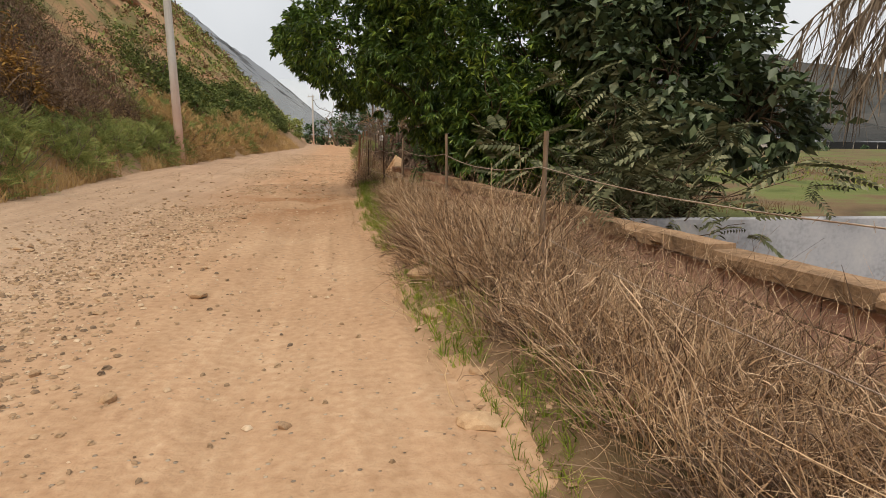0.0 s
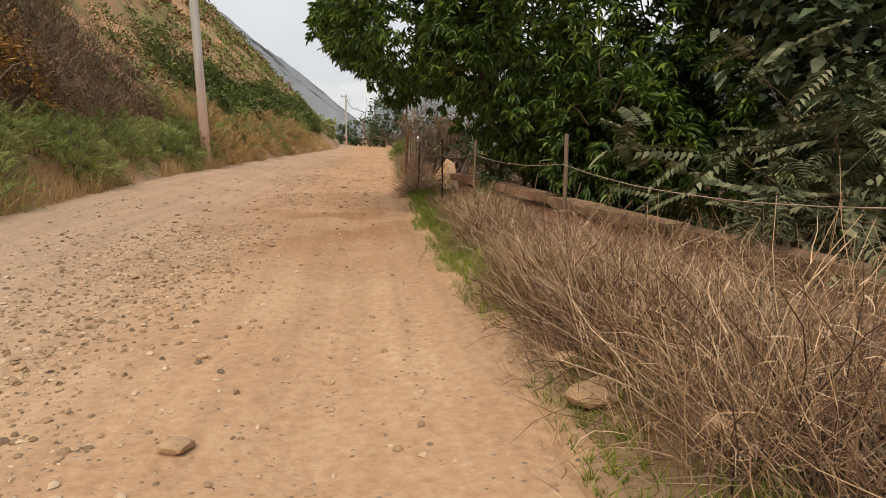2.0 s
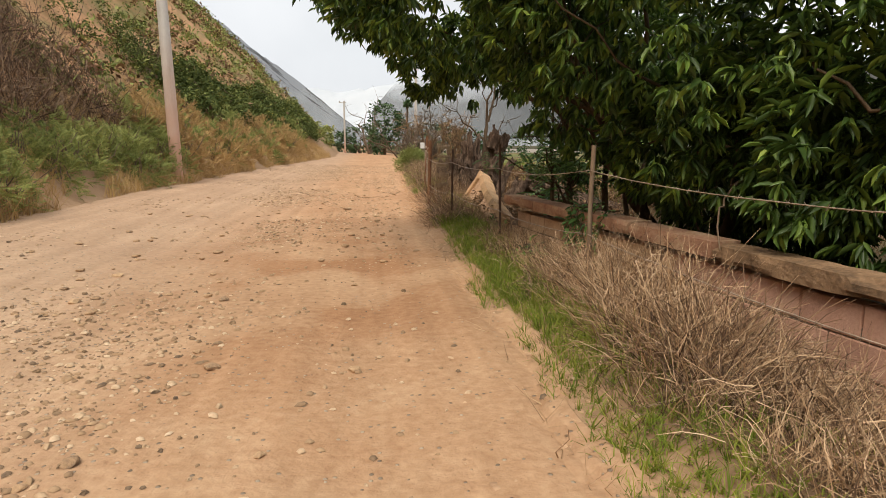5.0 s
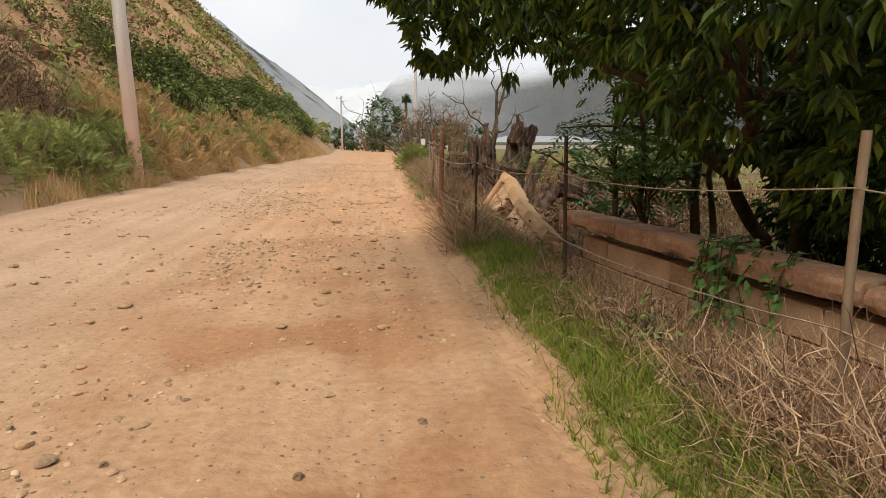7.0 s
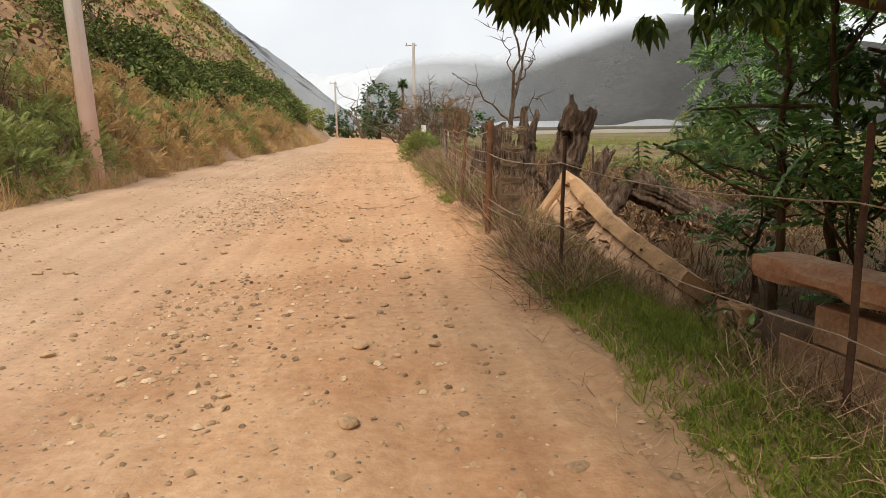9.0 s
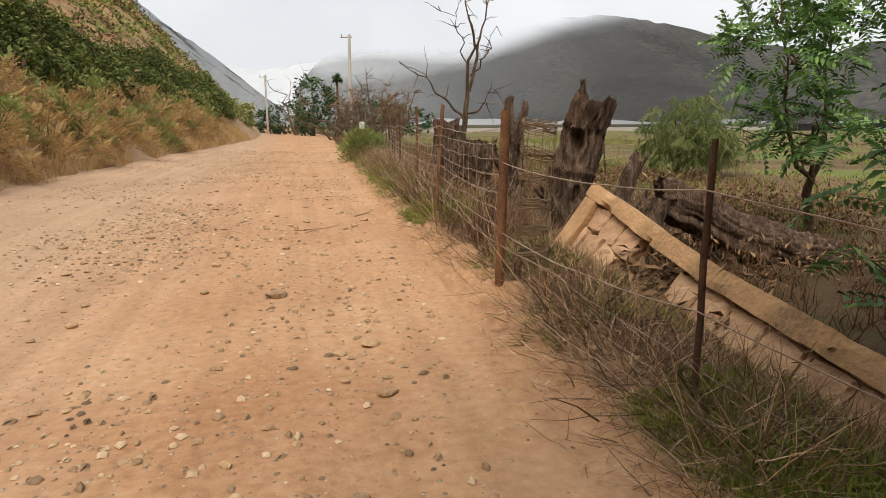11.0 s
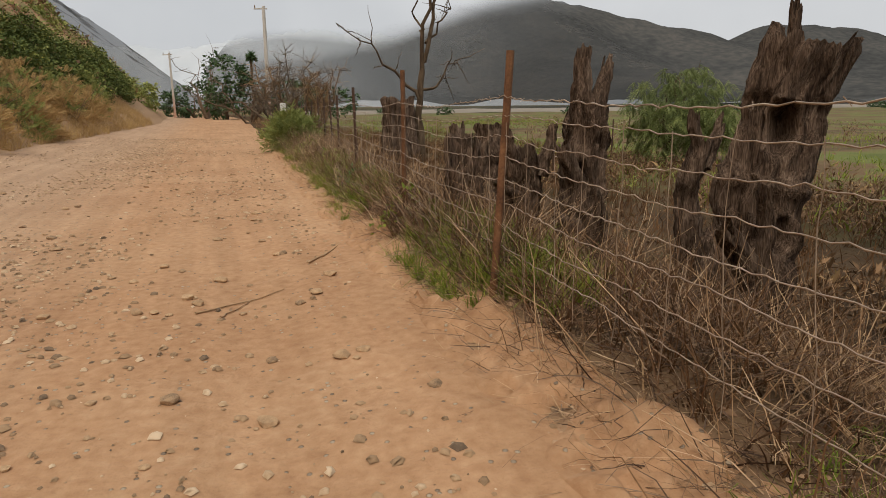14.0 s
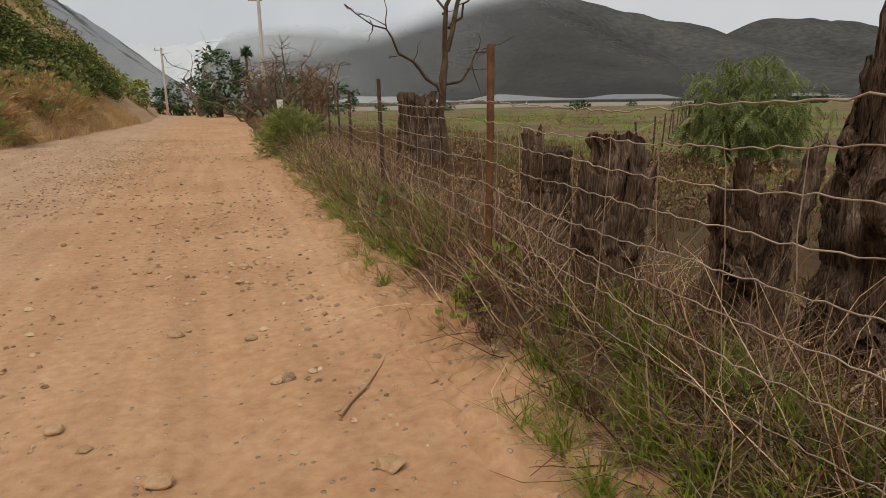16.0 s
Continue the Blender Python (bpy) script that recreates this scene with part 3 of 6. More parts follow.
def ground_material():
    """Dry verge soil, passing into red hillside earth on one side and green-brown pasture on the other."""
    m = material("earth", [(0.3, (0.26, 0.165, 0.095)), (0.5, (0.41, 0.265, 0.16)), (0.62, (0.33, 0.225, 0.13)), (0.75, (0.5, 0.34, 0.21))], scale=0.9, fine=11, rough=1, bump=0.8, bump_scale=14, dist=0.03, spec=0.1)
    n, l = m.node_tree.nodes, m.node_tree.links
    bsdf = n["Principled BSDF"]
    base = bsdf.inputs["Base Color"].links[0].from_socket
    pos = n.new("ShaderNodeNewGeometry")
    sep = n.new("ShaderNodeSeparateXYZ")
    l.new(pos.outputs["Position"], sep.inputs[0])

    def patches(scale, stops, detail=6):
        no = n.new("ShaderNodeTexNoise")
        no.inputs["Scale"].default_value, no.inputs["Detail"].default_value = scale, detail
        no.inputs["Roughness"].default_value = 0.65
        l.new(pos.outputs["Position"], no.inputs["Vector"])
        ra = n.new("ShaderNodeValToRGB")
        for i, (at, col) in enumerate(stops):
            el = ra.color_ramp.elements[i] if i < 2 else ra.color_ramp.elements.new(at)
            el.position, el.color = at, (*col, 1)
        l.new(no.outputs[0], ra.inputs[0])
        return ra.outputs[0]

    hill = patches(0.35, [(0.32, (0.19, 0.185, 0.07)), (0.43, (0.27, 0.215, 0.1)), (0.53, (0.42, 0.25, 0.135)), (0.62, (0.55, 0.31, 0.17)), (0.74, (0.3, 0.23, 0.11))], 9)
    field = patches(0.12, [(0.34, (0.08, 0.1, 0.03)), (0.45, (0.15, 0.17, 0.055)), (0.52, (0.17, 0.115, 0.065)), (0.6, (0.11, 0.08, 0.045)), (0.7, (0.17, 0.19, 0.07))], 8)

    def blend(a, b, x0, x1):
        mr = n.new("ShaderNodeMapRange")
        mr.inputs[1].default_value, mr.inputs[2].default_value = x0, x1
        l.new(sep.outputs[0], mr.inputs[0])
        mx = n.new("ShaderNodeMixRGB")
        l.new(mr.outputs[0], mx.inputs[0])
        l.new(a, mx.inputs[1])
        l.new(b, mx.inputs[2])
        return mx.outputs[0]

    col = blend(base, hill, -6.2, -8.0)
    # brown soil, its colour darkened as well for shade under brush and fence
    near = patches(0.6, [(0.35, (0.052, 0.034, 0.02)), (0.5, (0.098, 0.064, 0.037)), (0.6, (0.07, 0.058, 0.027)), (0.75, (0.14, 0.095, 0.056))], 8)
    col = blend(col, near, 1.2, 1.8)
    col = blend(col, field, 6.0, 13.0)
    l.new(col, bsdf.inputs["Base Color"])
    return m


EARTH = ground_material()


# ---- the setting: ground, road, mountains ----
def spaced(fine_lo, fine_hi, step, lo, hi, grow=1.09):
    a = list(np.arange(fine_lo, fine_hi, step))
    s, x = step, fine_hi
    up = []
    while x < hi:
        up.append(x)
        s *= grow
        x += s
    up.append(hi)
    s, x = step, fine_lo
    down = []
    while x > lo:
        s *= grow
        x -= s
        down.append(x)
    down[-1] = lo
    return np.array(down[::-1] + a + up)


def grid_faces(nx, ny):
    i, j = np.meshgrid(np.arange(nx - 1), np.arange(ny - 1), indexing="ij")
    k = (i * ny + j).ravel()
    return np.stack([k, k + ny, k + ny + 1, k + 1], axis=1)


def build_ground():
    xs, ys = spaced(-9, 5, 0.11, -2500, 2500), spaced(-4, 42, 0.13, -300, 3500, 1.07)
    gx, gy = np.meshgrid(xs, ys, indexing="ij")
    z = ground_height(gx, gy)
    z = z - 0.2 * ease(0.02, 0.25, -np.maximum(left_edge(gy) - gx, gx - right_edge(gy)))
    me = mesh_of("ground", np.stack([gx, gy, z], -1).reshape(-1, 3), grid_faces(len(xs), len(ys)))
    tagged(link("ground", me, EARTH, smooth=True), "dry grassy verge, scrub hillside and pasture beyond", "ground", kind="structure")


def build_road():
    us = np.concatenate([np.linspace(0, 0.5, 45, endpoint=False), np.linspace(0.5, 1, 95)])
    ys = spaced(-3, 30, 0.05, -60, 130, 1.05)
    gu, gy = np.meshgrid(us, ys, indexing="ij")
    lo, hi = left_edge(gy) - 0.12, right_edge(gy) + 0.12
    gx = lo + (hi - lo) * gu
    z = road_height(gx, gy)
    edge = np.minimum(gx - lo, hi - gx)
    z = z - 0.06 * ease(0.12, 0.0, edge) + 0.02 * ease(0.1, 0.25, hi - gx) * ease(0.6, 0.3, hi - gx)
    z = z + 0.02 * wave2(gx, gy, 0.22, 21) * ease(0.55, 0.1, hi - gx) * ease(10, 17, gy)
    me = mesh_of("road", np.stack([gx, gy, z], -1).reshape(-1, 3), grid_faces(len(us), len(ys)))
    tagged(link("road", me, ROAD, smooth=True), "rutted tan dirt road strewn with loose gravel", "road", kind="structure")


def build_bank():
    """The crumbling lip of earth between the road and the verge."""
    ys = np.concatenate([np.arange(-1.5, 30, 0.035), np.arange(30, 48, 0.08)])
    us = np.linspace(0, 1, 38)
    gu, gy = np.meshgrid(us, ys, indexing="ij")
    gx = right_edge(gy) - 0.24 + (0.46 + 0.14 * ease(16, 19, gy)) * gu + 0.05 * wave2(gy, gu * 3, 0.5, 60)
    rough = 0.22 + 0.78 * ease(16, 19, gy)
    lump = 0.08 * np.clip(wave2(gx, gy, 0.34, 61) + 0.3, 0, 1) + 0.055 * np.abs(wave2(gx + 0.4 * gy, gy, 0.15, 62)) + 0.03 * wave2(gx, gy + 0.5 * gx, 0.075, 63) + 0.014 * wave2(gx, gy, 0.04, 64)
    mask = ease(0, 0.3, gu) * ease(1.0, 0.62, gu)
    z = ground_height(gx, gy) + 0.004 + rough * lump * mask - 0.07 * (1 - ease(0, 0.16, gu) * ease(1.0, 0.8, gu)) - 0.03 * ease(-0.1, 0.5, wave2(gx, gy, 0.8, 65)) * (1 - rough * 0.6)
    me = mesh_of("ground_bank", np.stack([gx, gy, z], -1).reshape(-1, 3), grid_faces(len(us), len(ys)))
    tagged(link("ground_bank", me, ROAD), "crumbling lip of tan earth along the road's edge", "ground", kind="structure")


def build_mountain(label, x0, x1, y0, y1, crest, crest_y, depth, seed, nx=170, ny=50, mat=None):
    """A range whose crest height along x is given by a few points (x, height)."""
    xs, ys = np.linspace(x0, x1, nx), np.linspace(y0, y1, ny)
    gx, gy = np.meshgrid(xs, ys, indexing="ij")
    px, pz = zip(*crest)
    h = sum(np.interp(gx + s, px, pz) for s in (-24, -12, 0, 12, 24)) / 5
    spur = 40 * wave2(gx, gx * 0, 70, seed + 4)
    z = h * np.exp(-np.abs((gy - crest_y) / (depth + spur)) ** 1.6)
    z = z * (1 + 0.05 * wave2(gx, gy, 60, seed) + 0.04 * wave2(gx, gy, 22, seed + 1) + 0.02 * wave2(gx, gy, 9, seed + 2)) * ease(y0, y0 + 60, gy) - 2.5
    me = mesh_of("backdrop", np.stack([gx, gy, z], -1).reshape(-1, 3), grid_faces(nx, ny))
    tagged(link("backdrop", me, mat or MOUNTAIN, smooth=True), label, "mountain", kind="structure")


build_ground()
build_road()
build_bank()
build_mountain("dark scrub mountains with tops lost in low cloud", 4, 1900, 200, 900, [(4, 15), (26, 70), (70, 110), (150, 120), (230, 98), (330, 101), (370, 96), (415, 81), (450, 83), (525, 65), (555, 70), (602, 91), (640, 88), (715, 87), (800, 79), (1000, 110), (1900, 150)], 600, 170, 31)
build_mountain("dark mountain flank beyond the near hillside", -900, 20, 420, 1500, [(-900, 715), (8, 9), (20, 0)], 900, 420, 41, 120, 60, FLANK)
build_mountain("distant range closing the valley, paled by haze in its colour", -900, 1500, 2500, 3400, [(-900, 300), (-150, 240), (500, 330), (1500, 300)], 2950, 280, 51, 90, 30, HAZE)

# ---- leaf and blade templates ----
LEAF_V = np.array([(0, 0, 0), (0.24, 0.42, 0.07), (0, 1.0, -0.12), (-0.24, 0.42, 0.07), (0, 0.45, 0.0)])
LEAF_F = np.array([(0, 1, 2, 4), (0, 4, 2, 3)])
SLIM_V = LEAF_V * np.array([0.62, 1, 1])
LANCE_V = np.array([(0, 0, 0), (0.13, 0.3, 0.06), (0.1, 0.66, 0.03), (0, 1.0, -0.22), (-0.1, 0.66, 0.03), (-0.13, 0.3, 0.06)])
LANCE_F = np.array([(0, 1, 2, 3), (0, 3, 4, 5)])
WIDE_V = LEAF_V * np.array([1.15, 1, 1])


def pinnate_template(pairs=8, reach=0.24, wide=0.05):
    """One compound leaf, a metre long: a thin stalk with paired leaflets."""
    v, f = [(-0.006, 0, 0), (0.006, 0, 0), (0.004, 1, -0.2), (-0.004, 1, -0.2)], [(0, 1, 2, 3)]
    for i in range(pairs):
        t = 0.16 + 0.8 * i / (pairs - 1)
        z = -0.2 * t * t
        ln = reach * (1 - 0.45 * abs(t - 0.5) * 1.4)
        for s in (-1, 1):
            k = len(v)
            v += [(0, t, z), (s * ln * 0.5, t + 0.05 + wide, z + 0.02), (s * ln, t + 0.11, z - 0.07), (s * ln * 0.45, t + 0.03 - wide, z - 0.01)]
            f.append((k, k + 1, k + 2, k + 3) if s > 0 else (k, k + 3, k + 2, k + 1))
    return np.array(v), np.array(f)


FEATHER_V, FEATHER_F = pinnate_template(6)
BROAD_V, BROAD_F = pinnate_template(6, 0.3, 0.06)
SUMAC_V, SUMAC_F = pinnate_template(9, 0.24, 0.036)


def unit(rng, n):
    d = rng.normal(0, 1, (n, 3))
    return d / np.linalg.norm(d, axis=1, keepdims=True)


def leaf_cloud(soup, tv, tf, centres, per, size, spread, droop, rng, outward=None):
    """Rosettes of leaves round each centre."""
    n = len(centres) * per
    c = np.repeat(centres, per, axis=0)
    d = unit(rng, n)
    d[:, 2] = d[:, 2] * 0.6 - droop
    if outward is not None:
        d = d + 0.6 * np.repeat(outward, per, axis=0)
    pos = c + unit(rng, n) * spread * rng.uniform(0.1, 1, (n, 1))
    place(soup, tv, tf, pos, frames(d, rng.uniform(-0.9, 0.9, n)), size * rng.uniform(0.6, 1.25, n))


def lobe_points(lobes, per_area, rng, shell=0.72, gap_size=0.8, gap=-0.25, seed=0):
    """Clump centres in the outer part of uneven lobes, and their outward directions."""
    pts, outs = [], []
    for cx, cy, cz, rx, ry, rz in lobes:
        n = int(per_area * (rx * ry + ry * rz + rx * rz))
        d = unit(rng, n)
        r = rng.uniform(shell, 1.0, n) ** 0.7
        r = r * (1 + 0.16 * wave2(d[:, 0] * 3 + cx, d[:, 1] * 3 + d[:, 2] * 4 + cy, 0.9, seed))
        p = np.array([cx, cy, cz]) + d * np.array([rx, ry, rz]) * r[:, None]
        keep = wave2(p[:, 0] + p[:, 2] * 0.7, p[:, 1] - p[:, 2] * 0.5, gap_size, seed + 3) > gap
        pts.append(p[keep])
        outs.append(d[keep])
    return np.concatenate(pts), np.concatenate(outs)


def limbs(soup, base, targets, r0, seed, sway=0.25, side=0.5):
    """A trunk that forks towards each target."""
    rng = np.random.default_rng(seed)
    base = np.asarray(base, float)
    fork = base + (np.mean(targets, axis=0) - base) * np.array([0.3, 0.3, 0.35])
    tube(soup, bent(base, fork, 7, sway * 0.5, seed), [r0 * 1.25, r0, r0 * 0.8], 9, 0.12, seed)
    for i, t in enumerate(targets):
        line = bent(fork, t, 9, sway, seed + i + 1)
        tube(soup, line, [r0 * 0.62, r0 * 0.35, r0 * 0.12], 7, 0.1, seed + i)
        for k in range(4):
            a = line[rng.integers(3, 8)]
            tube(soup, bent(a, a + rng.normal(0, side, 3) + np.array([0, 0, side * 0.4]), 6, sway * 0.4, seed + i * 7 + k), [r0 * 0.2, r0 * 0.06], 5)


def build_tree(name, base, lobes, leaf, tv, tf, size, per_area, per, trunk_r, label, seed, spread=0.14, droop=0.35, gap=-0.25, stems=None, bark=None, shell=0.72, group="", pale=0):
    rng = np.random.default_rng(seed)
    t = thing(name, (0, 0, 0), label, "tree", group)
    pts, outs = lobe_points(lobes, per_area, rng, gap=gap, seed=seed, shell=shell)
    wood = Soup()
    if stems is None:
        stems = [(base, [(l[0], l[1], l[2] + 0.1 * l[5]) for l in lobes])]
    for i, (b, targets) in enumerate(stems):
        stem = Soup()
        limbs(stem, b, targets, trunk_r, seed + 20 * i)
        part("trunk", stem, bark or BARK, t, smooth=True)
    for i in rng.choice(len(pts), min(160, len(pts) // 6), replace=False):
        lobe = min(lobes, key=lambda l: (pts[i][0] - l[0]) ** 2 + (pts[i][1] - l[1]) ** 2 + (pts[i][2] - l[2]) ** 2)
        mid = np.array(lobe[:3])
        tube(wood, bent(mid + (pts[i] - mid) * 0.35, pts[i], 6, 0.12, seed + int(i)), [0.016, 0.005], 4)
    tagged(part("twig", wood, bark or BARK, t, smooth=True), kind="stuff")
    crown = Soup()
    leaf_cloud(crown, tv, tf, pts, per, size, spread, droop, rng, outs)
    part("crown", crown, leaf, t)
    for k in range(pale):
        i = rng.integers(0, len(pts))
        a = pts[i] - outs[i] * 0.5
        b = pts[i] + outs[i] * 0.05 + np.array([rng.normal(0, 0.5), rng.normal(0, 0.4), rng.normal(-0.2, 0.35)])
        bough = Soup()
        tube(bough, bent(a, b, 9, 0.3, seed + 300 + k), [0.014, 0.006], 5)
        part("branch", bough, GREYPOST, t)
    return t


# ---- trees behind the wall ----
build_tree("tree", (4.1, 14.9, -0.35), [(3.7, 12.6, 3.3, 2.8, 3.2, 2.3), (1.3, 14.0, 3.5, 1.9, 2.4, 1.25), (4.2, 10.2, 2.3, 1.7, 1.7, 1.65), (-0.1, 15.2, 3.45, 0.85, 1.0, 0.6), (3.0, 11.2, 5.0, 2.5, 2.4, 1.6), (3.4, 12.0, 1.45, 1.0, 1.7, 0.8), (5.2, 9.4, 1.7, 1.9, 1.5, 1.7), (6.8, 11.5, 2.6, 2.2, 2.4, 2.5), (5.4, 9.6, 4.2, 2.2, 2.0, 1.6), (3.2, 9.3, 1.3, 0.8, 1.4, 0.8), (2.8, 16.3, 3.1, 1.15, 1.2, 1.0), (4.4, 16.6, 2.6, 1.3, 1.3, 1.3), (1.6, 15.5, 2.6, 0.7, 0.8, 0.6), (0.95, 15.9, 2.4, 0.4, 0.45, 0.35), (5.7, 15.2, 1.2, 1.5, 1.5, 1.5), (7.0, 16.6, 1.4, 1.7, 1.6, 1.6), (4.9, 14.6, 0.6, 0.7, 0.9, 0.7), (4.3, 12.3, 0.7, 0.8, 1.2, 0.8), (5.6, 13.2, 1.5, 1.2, 1.5, 1.3)],
           GLOSSLEAF, LANCE_V, LANCE_F, 0.15, 150, 12, 0.075, "spreading green tree with dense drooping leaves over the road", 101, spread=0.055,
           gap=-0.2, shell=0.6, pale=46, stems=[((4.2, 15.0, -0.35), [(2.8, 14.0, 2.3), (1.3, 14.2, 3.5), (3.0, 12.2, 4.6), (-0.1, 15.1, 3.4)]), ((3.85, 13.6, -0.35), [(1.7, 13.2, 2.8), (2.2, 13.4, 3.0), (1.9, 12.4, 2.9)]), ((3.9, 13.0, -0.35), [(3.9, 12.6, 3.0), (4.2, 10.4, 2.4)]), ((4.6, 14.2, -0.35), [(4.9, 13.2, 3.3)])])
build_tree("tree", (5.6, 7.9, -0.4), [(5.4, 7.8, 2.4, 1.45, 1.4, 1.5), (6.2, 7.3, 1.7, 1.1, 1.0, 0.7), (4.9, 8.4, 3.5, 1.35, 1.4, 1.1)],
           LARGELEAF, WIDE_V, LEAF_F, 0.2, 60, 12, 0.11, "dark tree with large leathery leaves", 111, spread=0.2, droop=0.3, gap=-0.45, shell=0.5)


def build_sapling(base, height, lean, leaf, seed, label, leaves=26, size=0.5, low=0.35, stem_r=0.035, tv=None, tf=None):
    """A slender stem with whorls of compound leaves."""
    rng = np.random.default_rng(seed)
    t = thing("sapling", (0, 0, 0), label, "tree", "saplings by the broken wall")
    base = np.asarray(base, float)
    tip = base + np.array([lean[0], lean[1], height])
    wood, crown = Soup(), Soup()
    line = bent(base, tip, 10, 0.12, seed)
    tube(wood, line, [stem_r, stem_r * 0.7, stem_r * 0.3], 7, 0.1, seed)
    tips = [tip]
    for k in range(9):
        a = line[rng.integers(4, 10)]
        b = a + np.array([rng.normal(0, 0.5), rng.normal(0, 0.5), rng.uniform(0.0, 0.7)])
        tube(wood, bent(a, b, 6, 0.06, seed + k), [stem_r * 0.45, stem_r * 0.2], 5)
        tips.append(b)
    where = np.array([tips[i] for i in rng.integers(0, len(tips), leaves)] + [line[i] for i in rng.integers(int(10 * low), 10, leaves // 4)])
    n = len(where)
    ang = rng.uniform(0, 2 * np.pi, n)
    where = where + rng.normal(0, 0.12, where.shape)
    d = np.stack([np.cos(ang), np.sin(ang), rng.uniform(-0.9, 0.8, n)], 1)
    place(crown, BROAD_V if tv is None else tv, BROAD_F if tf is None else tf, where, frames(d, rng.uniform(-0.5, 0.5, n)), size * rng.uniform(0.6, 1.2, n))
    part("stem", wood, BARK, t, smooth=True)
    part("crown", crown, leaf, t)


for i, (x, y, h) in enumerate([(3.5, 6.6, 1.3), (4.0, 6.9, 1.6), (4.5, 6.4, 1.2), (4.1, 7.4, 1.9), (4.6, 7.6, 1.5), (5.0, 6.8, 1.0)]):
    build_sapling((x, y, -0.35), h, (0.1, -0.2), PINNATE, 130 + i, "dull green sapling with long compound leaves behind the wall", 52, 0.5, 0.3, 0.02, SUMAC_V, SUMAC_F)
for i, (x, y, h, s) in enumerate([(2.95, 16.35, 2.3, 0.045), (3.3, 16.1, 2.6, 0.045), (3.1, 15.6, 1.1, 0.03), (3.7, 15.6, 3.1, 0.06), (3.5, 17.2, 1.2, 0.03), (4.4, 16.4, 2.6, 0.05)]):
    build_sapling((x, y, -0.3), h, (0.1 * (-1) ** i, 0.15), PINNATEGREEN, 150 + i, "slender sapling with green compound leaves beside the broken wall", 56, 0.36, 0.5, s)
build_tree("tree", (7.4, 22.6, -0.5), [(6.4, 22.4, 2.4, 1.0, 1.2, 0.5), (6.7, 22.0, 1.35, 0.9, 0.9, 0.35), (7.6, 22.8, 3.4, 1.4, 1.4, 0.9)],
           PINNATEGREEN, BROAD_V, BROAD_F, 0.42, 14, 5, 0.07, "tree with arching green compound leaves", 171, spread=0.2, droop=0.1, gap=-0.6, shell=0.3)


def build_pepper_tree():
    rng = np.random.default_rng(181)
    t = thing("pepper_tree", (0, 0, 0), "light green feathery pepper tree alone in the pasture", "tree")
    wood = Soup()
    limbs(wood, (12.9, 34.6, -0.55), [(12.2, 34.0, 1.6), (13.6, 34.4, 1.7), (13.0, 34.2, 2.1)], 0.09, 182, 0.2)
    part("trunk", wood, BARK, t, smooth=True)
    pts, outs = lobe_points([(13.0, 34.0, 1.25, 1.9, 1.7, 1.2), (12.3, 33.8, 0.5, 1.3, 1.2, 0.9), (13.9, 34.1, 0.6, 1.2, 1.2, 0.9)], 42, rng, 0.3, seed=183, gap=-0.2)
    crown = Soup()
    leaf_cloud(crown, FEATHER_V, FEATHER_F, pts, 5, 0.32, 0.12, 0.9, rng, outs * 0.3)
    part("crown", crown, PEPPERLEAF, t)


build_pepper_tree()


def build_palm():
    rng = np.random.default_rng(191)
    t = thing("palm_tree", (0, 0, 0), "palm with a skirt of dead hanging fronds", "palm")
    wood = Soup()
    tube(wood, bent((9.2, 6.4, -0.5), (9.0, 6.3, 3.6), 8, 0.05, 192), [0.28, 0.22], 10, 0.12, 193)
    part("trunk", wood, BARK, t, smooth=True)
    for k in range(16):
        a = rng.uniform(0, 2 * np.pi) if k > 7 else np.pi + rng.uniform(-0.7, 0.9)
        reach, top = rng.uniform(1.6, 3.0), rng.uniform(3.4, 3.9)
        s = np.linspace(0, 1, 12)
        line = np.stack([9.0 + np.cos(a) * reach * s, 6.3 + np.sin(a) * reach * s, top + 0.9 * s - 2.6 * s ** 2.2], 1)
        frond = Soup()
        tube(frond, line, [0.03, 0.006], 4)
        n = 90
        u = rng.uniform(0.25, 1, n)
        p = np.stack([np.interp(u, s, line[:, i]) for i in range(3)], 1)
        d = np.stack([rng.normal(0, 0.25, n) + 0.2 * np.cos(a), rng.normal(0, 0.25, n) + 0.2 * np.sin(a), -np.ones(n)], 1)
        place(frond, np.array([(-0.02, 0, 0), (0.02, 0, 0), (0.004, 1, 0.03), (-0.004, 1, 0.03)]), np.array([(0, 1, 2, 3)]), p, frames(d, rng.uniform(0, 3, n)), rng.uniform(0.4, 0.85, n))
        part("frond", frond, FROND, t)


build_palm()


# ---- the block wall and its broken piece ----
def wall_x(y):
    return 2.83 - 0.139 * (y - 9.425)


WALL_TURN = math.atan2(0.139, 1.0)
WALL_Y0, WALL_Y1 = -2.2, 15.1


def wall_drop(y):
    return -0.11 * float(ease(8.0, 1.5, y))


